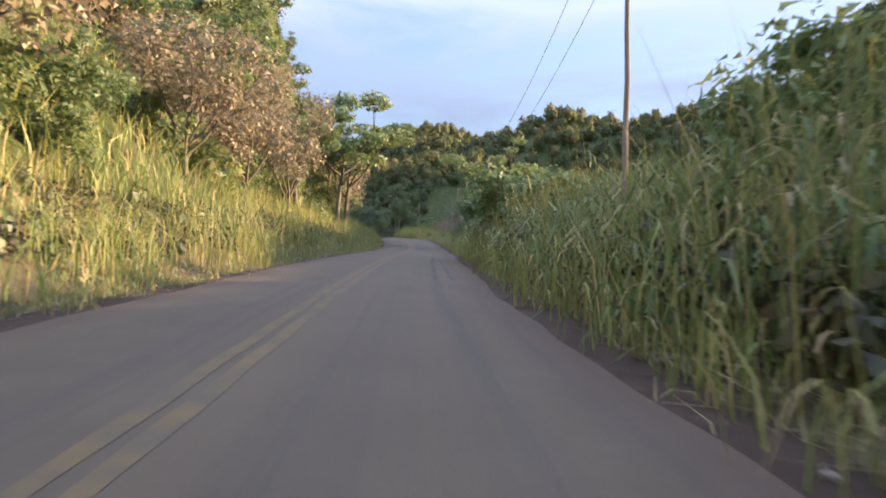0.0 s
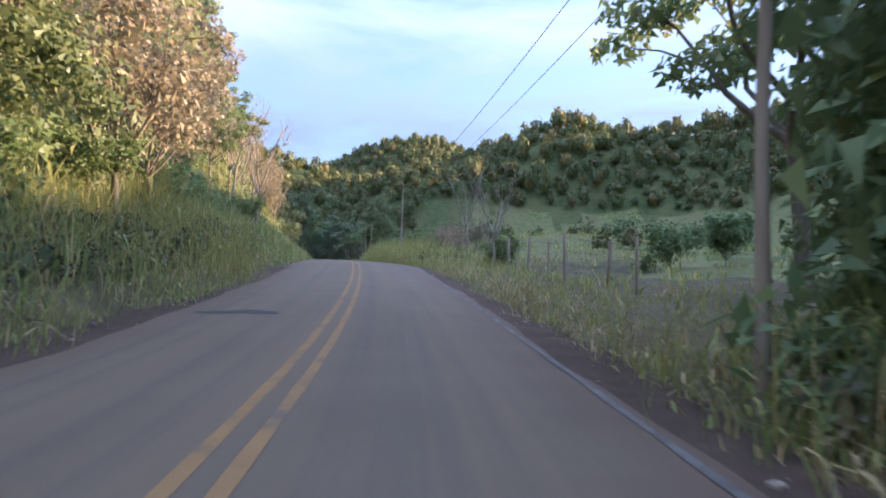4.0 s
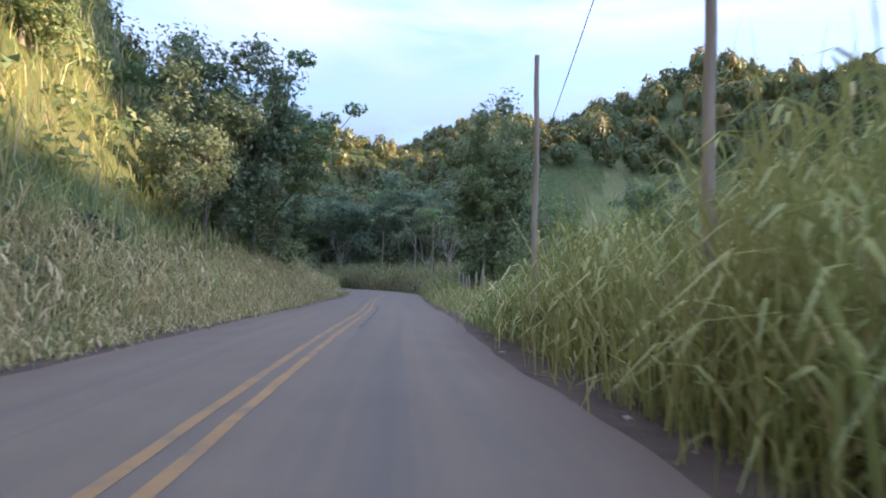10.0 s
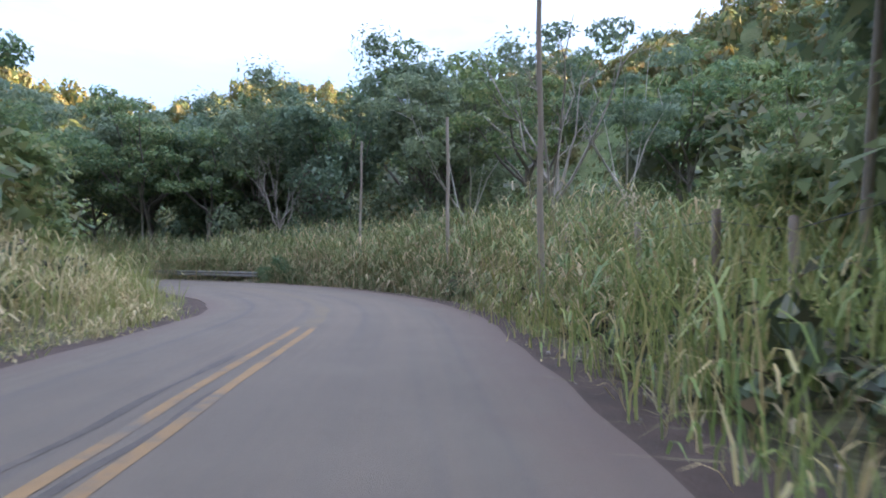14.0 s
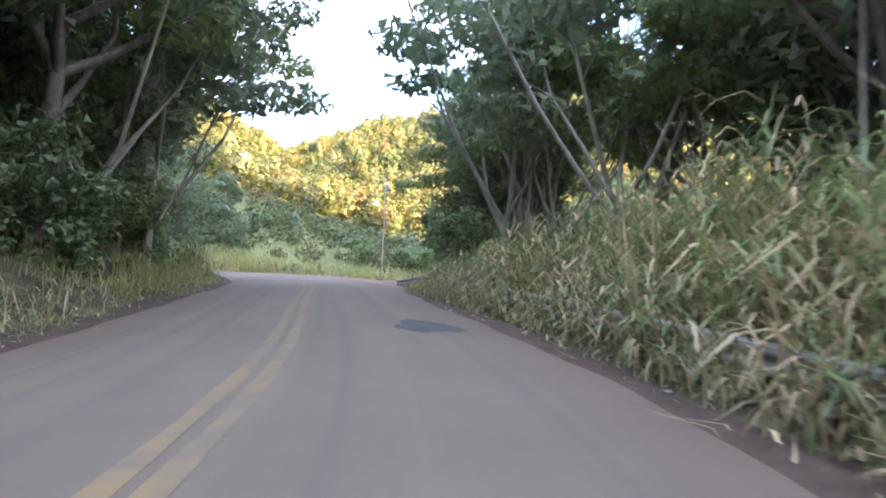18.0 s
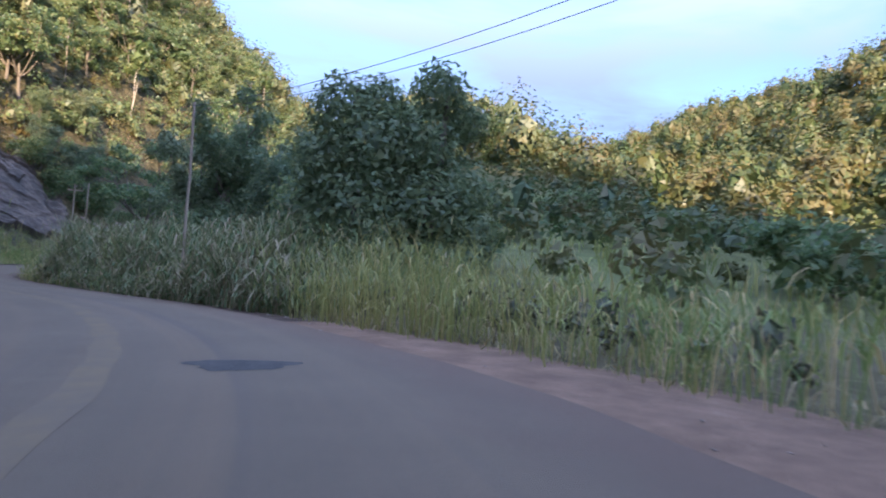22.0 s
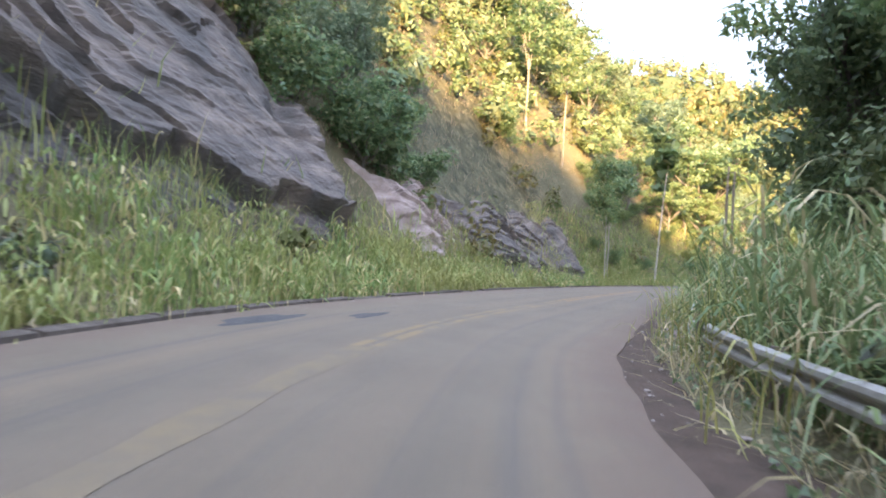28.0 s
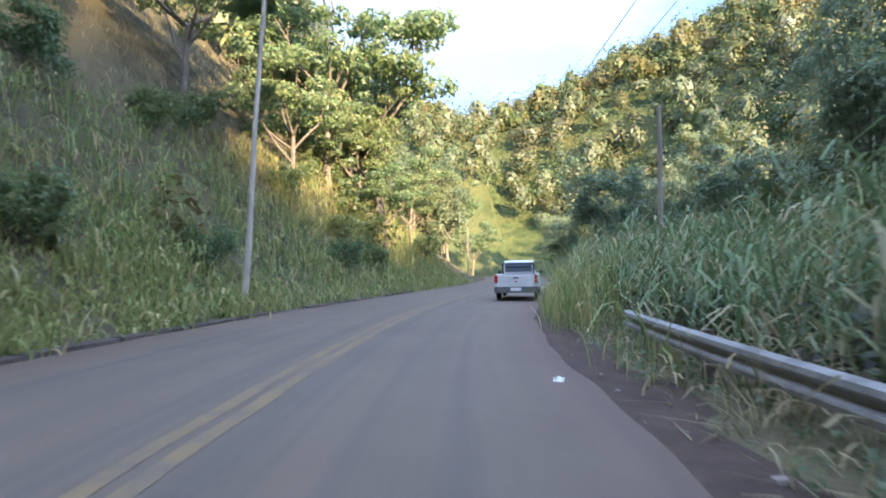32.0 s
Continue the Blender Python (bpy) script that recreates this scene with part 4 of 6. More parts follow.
for k, c, q, f in (("rust", 126, -10.2, 0.62), ("rust", 131, -11.5, 0.8), ("bare", 129, -9.6, 0.8), ("dark", 152, -8.6, 0.5), ("dark", 157, -9, 0.75), ("vine", 163.5, -8, 0.8)):
    plant(k, c, q, f)
plant("bare", 92, -10.5, 1.1)
plant("bare", 98, -11.5, 1.0)
grove(["bare"], 4, 172, 186, -16, -10, 0.6, 0.8)
# right of the first straight
plant("bare", 66.5, 7.6, 0.58)
plant("bush", 67.5, 8.2, 0.6)
plant("bare", 95, 12, 0.9)
plant("rust", 88, 8.4, 0.33)
plant("rust", 90, 9.6, 0.36)
plant("spreading", 45.6, 10.4, 1.06)
plant("spreading", 41, 17, 0.7)
for c, q, f in ((34.5, 8.6, 1.45), (36.8, 7.4, 1.5), (38.6, 8.8, 1.6), (40.5, 9.6, 1.3), (33, 6.6, 0.8)):
    plant("shrub", c, q, f)
for c, q, f in ((0.6, 6.3, 1.12), (2.9, 6.0, 1.1), (4.8, 6.8, 1.0), (-1.6, 6.9, 1.0), (-19, 7.8, 0.9)):
    plant("shrub", c, q, f)
plant("rust", 97, 11, 0.36)
plant("rust", 93, 12.5, 0.4)
grove(["bush"], 9, 24, 64, 9, 22, 0.5, 0.8)
for k, c, s, f in (("vine", 176, 8.8, 1.15), ("vine", 179, 10.5, 0.85), ("slim", 174, 8.2, 0.75), ("slim", 178, 7.6, 0.8), ("bare", 190, 8.5, 0.9), ("slim", 181, 12, 0.8)):
    plant(k, c, s, f)
grove(["bush"], 7, 163, 186, 8, 12, 0.6, 0.9)
grove(["dark", "spreading"], 7, 172, 196, 17, 45, 0.5, 0.75)
# woods outside the left-hand bend
grove(["dark", "spreading", "spreading"], 14, 194, 232, 11, 26, 0.75, 1.1)
for k, c, s, f in (("pale", 239.3, 8.2, 1.6), ("pale", 240.5, 11, 1.45), ("spreading", 235, 12.5, 1.5), ("slim", 236, 8.0, 0.9), ("bare", 240, 9.5, 0.95), ("slim", 222, 9, 0.9), ("bare", 210, 9.5, 0.9),
                   ("dark", 246, 11, 1.0), ("dark", 249.5, 13, 0.8), ("vine", 244, 12.5, 0.8), ("bush", 247, 14, 0.9), ("bush", 251, 13.2, 0.85), ("bush", 252.5, 14.2, 0.9), ("bush", 254, 14.8, 0.9), ("bush", 249.5, 14.6, 0.9), ("bush", 255.5, 14, 0.8), ("bush", 253, 15.3, 0.9)):
    plant(k, c, s, f)
for k, c, s, f in (("pale", 231, 9.3, 1.5), ("pale", 237, 9.8, 1.3), ("pale", 233, 15, 1.1), ("dark", 204, 15, 1.05), ("dark", 209, 13, 1.05), ("dark", 214, 12, 1.0), ("dark", 219, 13.5, 1.05),
                   ("spreading", 224, 12, 1.15), ("pale", 199, 12, 0.95), ("spreading", 207, 19, 1.15), ("dark", 222, 20, 1.1), ("spreading", 216, 19, 1.2), ("pale", 193, 15, 0.85)):
    plant(k, c, s, f)
for k, c, q, f in (("spreading", 222, 10, 1.1), ("dark", 226.5, 13, 1.1), ("pale", 230, 16, 1.1), ("spreading", 217.5, 10.5, 1.0), ("spreading", 245, 9.4, 0.8), ("bush", 243.5, 8.0, 1.2), ("bush", 241.5, 7.8, 1.1), ("spreading", 243.5, 11.2, 1.1)):
    plant(k, c, q, f)
# bank inside the bend
grove(["dark", "spreading", "bush"], 14, 214, 236, -20, -8.5, 0.7, 1.1)
grove(["bush", "shrub"], 14, 186, 214, -18, -8.0, 0.6, 1.0)
for k, c, s, f in (("spreading", 221, -8.5, 1.05), ("spreading", 222.5, -6.7, 1.35), ("spreading", 231, -6.9, 1.35), ("spreading", 226, -8, 1.3), ("pale", 229, -9.2, 1.2), ("vine", 234, -8.6, 1.0), ("spreading", 238, -7.0, 1.5), ("dark", 242, -8, 1.0)):
    plant(k, c, s, f)
for k, c in enumerate(np.arange(211, 239, 2.3)):
    plant("bush" if k % 3 else "shrub", c, -7.1 + 0.4 * math.sin(k * 2.3), 0.8 + 0.15 * math.sin(k * 1.7))
plant("spreading", 246.5, -7.4, 1.35)
plant("pale", 238.5, -6.0, 1.35)
plant("pale", 233.5, -6.6, 1.3)
for c, q, f in ((205.6, 4.7, 0.36), (204.4, 5.0, 0.4), (203.3, 4.8, 0.3)):
    plant("shrub", c, q, f)
plant("dark", 252, -8, 0.9)


def umbrella_sapling():
    """A young tree leaning out over the lane on two bare stems, each with one fan of drooping lobed leaves."""
    def spot(chain, side, up):
        x, y, _ = (float(q) for q in on_road(chain, side))
        return np.array([x, y, ground_height(x, y) + up])

    root, fork = spot(250.6, -5.6, 0.0), spot(250.5, -4.7, 3.2)
    top = new("umbrella_leaf_sapling")
    top.matrix_basis = Matrix.Translation(root)
    tagged(top, "young leaning tree with fans of large drooping lobed leaves", "tree", "roadside trees")
    tube("trunk", [root * 0, (fork - root) * 0.55 + [0.05, 0.02, 0.15], fork - root], [0.05, 0.042, 0.035], M_PALE_BARK, top, 7)
    for tip in (spot(250.6, -3.75, 5.35), spot(250.8, -3.5, 4.1)):
        mid = (fork + tip) / 2 + [0, 0, -0.12]
        tube("stem", [fork - root, mid - root, tip - root], [0.032, 0.024, 0.016], M_PALE_BARK, top, 6)
        for k in range(10):
            a = 2 * math.pi * k / 10 + rng.uniform(-0.15, 0.15)
            long, drop = 0.95 * rng.uniform(0.8, 1.1), rng.uniform(0.45, 0.8)
            out, across = np.array([math.cos(a), math.sin(a), 0]), np.array([-math.sin(a), math.cos(a), 0])
            rows = []
            for f, w in ((0.04, 0.02), (0.3, 0.075), (0.6, 0.14), (0.85, 0.1), (1.0, 0.012)):
                c = tip - root + out * long * f * (1 - 0.25 * f * drop) + [0, 0, 0.18 * f - drop * long * f * f * 0.75]
                rows.append([c - across * w + [0, 0, 0.02], c - [0, 0, 0.012], c + across * w + [0, 0, 0.02]])
            v = np.array(rows).reshape(-1, 3)
            q = [(3 * r + j, 3 * r + j + 1, 3 * r + j + 4, 3 * r + j + 3) for r in range(4) for j in range(2)]
            solid("leaf", fast_mesh("leaf", v, np.array(q), smooth=True), M_LEAF_DARK, top)


umbrella_sapling()
meadow("grass_clump", M_CANE, 95, 245, 252, -3.8, -5.4, ([245, 252], [2.1, 2.0]), 0.04, 0.45, "tall arching cane grass clump at the inside of the bend", per=5, leaves=9, leaf=0.95, bias=1.0)
grove(["dark", "bush", "vine"], 30, 240, 316, -14, -7.5, 0.55, 0.9)
grove(["spreading", "slim", "dark"], 18, 258, 316, -34, -15, 0.8, 1.1)
for k, c, s, f in (("vine", 278, -9, 1.0), ("vine", 283, -11, 1.1), ("vine", 288, -9.5, 1.1), ("spreading", 285, -8.5, 0.6), ("vine", 292, -13, 1.2), ("vine", 296, -10, 1.1), ("shrub", 281, -7.2, 1.1), ("shrub", 290.5, -7.4, 1.2), ("shrub", 286.5, -7, 1.0), ("dark", 300, -14, 1.35), ("vine", 303, -10.5, 1.2),
                   ("dark", 307, -13, 1.3), ("dark", 309, -18, 1.4), ("vine", 302, -19, 1.3), ("dark", 313, -22, 1.3), ("bush", 310, -7.2, 0.9), ("bush", 311.5, -8, 1.0), ("bush", 313.5, -8.6, 1.0), ("bush", 312.5, -7.2, 0.9), ("bush", 315, -9, 1.0), ("bush", 307, -7.2, 0.9), ("bush", 309, -8.5, 1.0), ("bush", 314, -10.5, 1.0)):
    plant(k, c, s, f)
# beyond the open verge
vine_mass(274.4, 11.8)
plant("bush", 279.5, 12.5, 1.2)
for c, q, f in ((244.5, 9.4, 1.15), (246.3, 10.2, 1.3), (248, 11.4, 1.3), (243, 8.6, 0.9)):
    plant("bush", c, q, f)
plant("dark", 283, 13.5, 0.5)
plant("vine", 285.5, 10.2, 0.7)
plant("dark", 289, 11.2, 0.65)
plant("dark", 287, 15, 0.55)
for k, c, q, f in (("spreading", 257, 20, 0.5), ("vine", 253, 19, 0.45), ("spreading", 249.5, 21, 0.6), ("bush", 258.5, 19.5, 0.8), ("bush", 255.5, 17.8, 0.95), ("bush", 252, 16.8, 1.1), ("bush", 249, 16.4, 1.3),
                   ("spreading", 246.5, 19, 0.8), ("dark", 261, 24, 0.55), ("bush", 262, 23, 0.9), ("bush", 266.5, 22, 0.9), ("vine", 255, 25, 0.6), ("dark", 251, 27, 0.7)):
    plant(k, c, q, f)
grove(["bush"], 16, 252, 300, 16, 40, 0.6, 1.0)
for k, c, s, f in (("vine", 341, 10, 0.95), ("spreading", 345, 10.8, 1.0), ("vine", 337.5, 11, 0.95), ("spreading", 334, 12, 0.85), ("spreading", 309, 10, 0.9), ("spreading", 314, 12, 0.8), ("slim", 382, -15, 1.1), ("slim", 378, -17, 1.2),
                   ("sapling", 373.4, -6.0, 0.8), ("sapling", 375.3, -6.3, 0.95), ("sapling", 375.9, -6.6, 0.9), ("cecropia", 384.5, -5.6, 1.3), ("spreading", 392, -12, 0.9), ("spreading", 398, -9.5, 0.8),
                   ("dark", 341, -15.5, 0.5), ("dark", 347, -14.5, 0.55), ("vine", 343.5, -18, 0.5), ("dark", 336, -20, 0.5), ("dark", 351, -19, 0.55), ("bush", 341, -12.6, 1.2), ("bush", 344, -10.8, 1.3), ("bush", 347.5, -12, 1.2),
                   ("bush", 338.5, -15, 1.2), ("bush", 334, -21, 1.3), ("dark", 345, -13, 0.6), ("bush", 346, -11, 0.9), ("bush", 348, -12.5, 0.9), ("bush", 350, -10.5, 0.8)):
    plant(k, c, s, f)
grove(["slim", "cecropia", "spreading"], 26, 340, 405, -36, -19, 0.7, 1.1)
grove(["bush"], 20, 320, 400, -28, -13, 0.5, 0.9)
for k, c, q, f in (("dark", 362, 13.5, 0.6), ("dark", 366.5, 14.5, 0.65), ("vine", 371, 15, 0.6), ("dark", 358, 14, 0.6), ("spreading", 412, -9.2, 1.6), ("spreading", 407, -11.5, 1.2)):
    plant(k, c, q, f)
grove(["spreading", "bush", "spreading", "slim"], 34, 346, 402, -40, -19, 0.6, 0.95)
grove(["bush"], 15, 374, 412, -12, -5.8, 0.35, 0.65)
grove(["shrub", "bush", "spreading"], 12, 394, 418, -13, -7, 0.5, 0.8)
grove(["dark", "bush"], 18, 346, 430, 14, 32, 0.6, 0.85)
grove(["dark", "bush"], 14, 296, 345, 14, 32, 0.6, 0.9)
grove(["spreading", "dark"], 14, 404, 440, -26, -8, 0.6, 0.9)
grove(["dark", "bush", "vine"], 16, 418, 456, 6.5, 22, 0.6, 0.9)
grove(["dark", "spreading"], 14, 436, 460, -22, -7, 0.7, 1.0)
grove(["dark", "spreading"], 12, 455, 461, -40, 40, 0.7, 1.0)
for k, c, s, f in (("vine", 349.5, 10.8, 0.95), ("vine", 352, 11.6, 0.9), ("dark", 347.5, 12.5, 1.1), ("spreading", 41, -8.2, 1.25)):
    plant(k, c, s, f)
meadow("arching_grass", M_CANE, 190, 284, 336, 4.95, 5.8, ([284, 300, 336], [1.6, 1.5, 1.4]), 0.04, 0.65, "green cane grass hanging over the crash barrier", per=3, leaves=9, leaf=1.0, bias=1.0)
meadow("grass_clump", M_STRAW, 110, 270.5, 280, 3.45, 4.2, ([270, 273, 280], [1.6, 2.5, 2.3]), 0.045, 0.4, "tall straw-tipped cane grass clump at the asphalt edge", per=5, leaves=9, leaf=0.9, bias=1.0)
# straw-tipped cane high over the first barrier, green tufts hanging over the second
meadow("straw_grass", M_STRAW, 900, 184, 236, 5.6, 8.5, ([178, 190, 228, 241], [1.8, 3.0, 2.8, 1.2]), 0.044, 0.4, "tall straw-coloured cane grass behind the crash barrier", per=3, leaves=9, leaf=1.0, bias=1.0)
meadow("arching_grass", M_CANE, 90, 338, 354, 4.75, 5.6, ([330, 360], [1.35, 1.35]), 0.04, 0.6, "green cane grass hanging over the crash barrier", per=3, leaves=9, leaf=0.95, bias=1.0)


meadow("grass_clump", M_CANE, 34, 350.2, 351.9, 3.95, 4.75, ([340, 360], [1.45, 1.45]), 0.05, 0.75, "bright green arching grass clump in front of the crash barrier", per=6, leaves=10, leaf=1.1, bias=1.0)
meadow("grass_clump", M_CANE, 20, 307.2, 308.4, 3.9, 4.5, ([300, 320], [1.2, 1.2]), 0.05, 0.6, "green grass clump growing in front of the crash barrier", per=6, leaves=8, leaf=0.9, bias=1.0)


# ---- far woods ----
def woods(name, label, spacing, region, crown, quads, size, keep, mat=M_WOODS, kind_of="forest", core=None, fill=0.34, core_leafy=False):
    x0, x1, y0, y1 = region
    X, Y = np.meshgrid(np.arange(x0, x1, spacing), np.arange(y0, y1, spacing))
    x = X.ravel() + rng.uniform(-0.5, 0.5, X.size) * spacing
    y = Y.ravel() + rng.uniform(-0.5, 0.5, X.size) * spacing
    c, s, rz = beside(x, y)
    z = ground(x, y)
    ok = keep(x, y, z, c, s)
    x, y, z = x[ok], y[ok], z[ok]
    n = len(x)
    r = crown * rng.uniform(0.5, 1.3, n)
    h = r * rng.uniform(0.75, 1.75, n)
    d = rng.normal(size=(n, quads, 3))
    d[..., 2] = np.abs(d[..., 2]) * 1.1 - 0.5
    d /= np.linalg.norm(d, axis=2)[..., None]
    rad = rng.uniform(0.55, 1.06, (n, quads))[..., None]
    p = np.stack([x, y, z + h * 0.9], -1)[:, None] + d * rad * np.stack([r, r, h], -1)[:, None]
    if crown > 2:
        p = p + rng.normal(0, 0.07, p.shape) * r[:, None, None]
    if crown > 2:                                       # the side that faces away from the valley road stays open
        k = np.argmin((x[:, None] - LINE[None, ::8, 0]) ** 2 + (y[:, None] - LINE[None, ::8, 1]) ** 2, 1) * 8
        to = np.stack([LINE[k, 0] - x, LINE[k, 1] - y], 1)
        to /= np.linalg.norm(to, axis=1)[:, None] + 1e-9
        seen = (d[..., 0] * to[:, None, 0] + d[..., 1] * to[:, None, 1]) > -0.3
        seen |= ((x > -190) & (x < -100) & (y > 200) & (y < 300))[:, None]      # these are passed on two sides
        d, p = d[seen][:, None], p[seen][:, None]
        n, quads = len(d), 1
    nrm = d * (2.0 if crown > 2 else 1.0) + rng.normal(0, 0.3 if crown > 2 else 0.5, d.shape) + [0, 0, 0.4]
    nrm /= np.linalg.norm(nrm, axis=2)[..., None]
    a = np.cross(nrm, rng.normal(size=d.shape))
    a /= np.linalg.norm(a, axis=2)[..., None] + 1e-9
    b = np.cross(nrm, a)
    sz = size * rng.uniform(0.6, 1.4, (n, quads))[..., None]
    v = np.stack([p - a * sz * 0.6 - b * sz * 0.6, p - a * sz * 0.6 + b * sz * 0.6, p + a * sz - nrm * sz * 0.25], 2).reshape(-1, 3)
    tri = np.arange(len(v)).reshape(-1, 3)
    if core is not None:
        cv, cf = core
        m = len(x)
        lump = 1 + 0.22 * np.sin(cv[None, :, 0] * 3 + rng.uniform(0, 6, (m, 1))) * np.cos(cv[None, :, 1] * 3 + rng.uniform(0, 6, (m, 1))) + rng.normal(0, 0.07, (m, len(cv)))
        cv = (cv[None] * lump[..., None])[:, cf] * rng.uniform(0.82, 1.14, (m, len(cf), 1, 1)) + rng.normal(0, 0.12, (m, len(cf), 3, 3))
        cv = (np.stack([x, y, z + h * 0.9], -1)[:, None, None] + cv * np.stack([r, r, h], -1)[:, None, None] * fill).reshape(-1, 3)
        mass = solid(name, fast_mesh(name, cv, tris=np.arange(len(cv)).reshape(-1, 3), smooth=False), mat if core_leafy else M_CROWN)
        tagged(mass, label, kind_of, kind="stuff")
    ob = solid(name, fast_mesh(name, v, tris=tri), mat)
    return tagged(ob, label, kind_of, kind="stuff")


def pasture(x, y):
    return (x > -6) & (x < 150) & (y > 20) & (y < 345) & (ripple(x, y, 25, 9.0) < 0.75) & (hills(x, y) < 42)


def near_wood(x, y, c, s):
    """Where the woods close to the road stand."""
    edge = np.where(s < 0, 24, np.where(c < 165, 60, np.where((c > 236) & (c < 345), 85, 24)))
    return (np.abs(s) > edge) & ~pasture(x, y) & (y < 330) & ((x < 40) | (y > 200))


woods("hill_forest", "dense mixed green forest close above the road", 4.5, (-330, 60, 0, 330), 3.3, 250, 0.3,
      lambda x, y, z, c, s: near_wood(x, y, c, s) & (np.abs(s) < 55), core=ball(2), fill=0.4)
woods("hill_forest", "dense mixed green forest on the near hillsides", 4.5, (-430, 130, 0, 400), 3.5, 160, 0.42,
      lambda x, y, z, c, s: (np.where(s < 0, -s, s) > np.where(s < 0, 24, np.where(c < 165, 60, np.where((c > 236) & (c < 345), 85, 24)))) & (np.abs(s) < 130)
      & ~pasture(x, y) & (y < 330) & ((x < 40) | (y > 200)) & (np.abs(s) >= 55), core=ball(2), fill=0.48, core_leafy=True)
woods("distant_forest", "forest covering the distant hills", 7.2, (-640, 330, 60, 800), 4.5, 84, 0.56,
      lambda x, y, z, c, s: (np.abs(s) >= 130) & ~pasture(x, y) & ((x > -20) | (y > 100)) & ((x < 100) | (y > 150)) & ((x < 130) | (y > 215)) & (z > 9), core=ball(2), fill=0.62, core_leafy=True)
woods("farthest_forest", "forest on the farthest ridge", 13.0, (-980, -600, 20, 520), 7.0, 30, 2.0, lambda x, y, z, c, s: z > 9, core=ball(1))
woods("bank_shrubs", "low leafy shrubs and creepers covering the bank", 2.1, (-260, -18, 90, 240), 1.15, 80, 0.2,
      lambda x, y, z, c, s: (s < -6.6) & (s > -36) & (c > 168) & (c < 410) & (ripple(x, y, 6, 2.0) + 0.9 * (c < 316) > -0.05 + 0.5 * ((c > 316) & (s > -17))), M_WOODS, "shrubs")
woods("bank_shrubs", "dense yellow-green shrubs and saplings on the sunlit slope", 2.3, (-300, -130, 120, 200), 1.7, 95, 0.23,
      lambda x, y, z, c, s: (s < -15) & (s > -46) & (c > 334) & (c < 415) & (ripple(x, y, 8, 5.0) > -0.35), M_LEAF, "shrubs", core=ball(1), fill=0.4)
woods("valley_trees", "low leafy trees and bushes on the valley floor", 3.4, (-170, -60, 215, 320), 1.4, 90, 0.2,
      lambda x, y, z, c, s: (s > 26) & (s < 62) & (c > 240) & (c < 312) & (ripple(x, y, 9, 2.0) > -0.6), M_WOODS, "trees", core=ball(1), fill=0.4)
woods("creepers", "low dark creepers under the crash barrier", 0.5, (-200, -100, 160, 215), 0.18, 14, 0.045,
      lambda x, y, z, c, s: (s > 4.05) & (s < 5.4) & (c > 290) & (c < 380), M_VINE, "creepers")
woods("bank_shrubs", "yellow-green shrubs on the sunny bank", 2.3, (-60, 10, -50, 190), 0.95, 60, 0.2,
      lambda x, y, z, c, s: (s < -9) & (s > -36) & (c < 168) & (ripple(x, y, 6, 3.0) + 0.35 * (c > 70) > -0.15), M_LEAF, "shrubs")
woods("field_shrubs", "scattered shrubs in the valley", 3.8, (-240, 60, -40, 260), 1.1, 70, 0.24,
      lambda x, y, z, c, s: (s > 12) & (s < 70) & (ripple(x, y, 9, 6.0) > np.where(c > 232, -0.45, 0.1)) & ((c > 165) | (s > 18)), M_WOODS, "shrubs")
# added mass, dark in its own colour to deepen the bank's shade
woods("undergrowth", "leafy tangle coloured dark for the shade under the bank's tall grass", 0.95, (-10, 16, -45, 42), 0.6, 44, 0.12,
      lambda x, y, z, c, s: (s > 4.5) & (s < 8.6) & (c > -40) & (c < 36), M_UNDER_SHADE, "undergrowth", core=ball(2), fill=0.42, core_leafy=True)
# low filler: the shade at the blades' feet is put into its colour
woods("undergrowth", "tangle of leaves and stalks coloured dark for the shade at the foot of the tall grass", 0.62, (-300, 20, -45, 230), 0.31, 24, 0.08,
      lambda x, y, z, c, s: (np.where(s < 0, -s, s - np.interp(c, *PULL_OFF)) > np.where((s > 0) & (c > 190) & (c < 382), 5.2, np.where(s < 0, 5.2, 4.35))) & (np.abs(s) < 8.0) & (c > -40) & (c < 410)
      & (np.where(s < 0, np.interp(c, *TALL_L) * (c < 325), np.interp(c, *TALL_R)) > 1.35), M_UNDER_SHADE, "undergrowth", core=ball(1), fill=0.5)

# ---- road markings, patches and marks ----
def crown(side):
    """Height of the road over its cross fall."""
    return np.interp(np.abs(side), [0, 1.7, 3.5], [0.05, 0.03, -0.02])


def ribbon(name, mat, chain_lo, chain_hi, side, width, lift, label, category, step=0.5, wob=0.0):
    c = np.arange(chain_lo, chain_hi + step, step)
    mid = side if callable(side) else (lambda q: np.full(len(q), float(side)))
    low, high = mid(c) - width / 2 + wob * np.sin(c * 3.1), mid(c) + width / 2 + wob * np.sin(c * 2.3 + 1)
    v, q = strip(c, [(lambda k: low, crown(low) + lift - 0.0015), (lambda k: (low + high) / 2, crown((low + high) / 2) + lift - 0.001), (lambda k: high, crown(high) + lift - 0.0015)])
    ob = solid(name, fast_mesh(name, v, q), mat)
    return tagged(ob, label, category, kind="structure")


for a, b in ((24, 182), (341, 362)):
    for side in (-0.15, 0.15):
        ribbon("centre_line", M_YELLOW, a, b, side, 0.12, 0.006, "worn yellow double centre line painted on the asphalt", "road marking", wob=0.006)
for a, b in ((-58, 24), (213, 244), (324, 341), (362, 396)):
    for side in (-0.13, 0.13):
        ribbon("centre_line", M_YELLOW_WORN, a, b, side, 0.16, 0.006, "faded yellow double centre line on the asphalt", "road marking", wob=0.012)
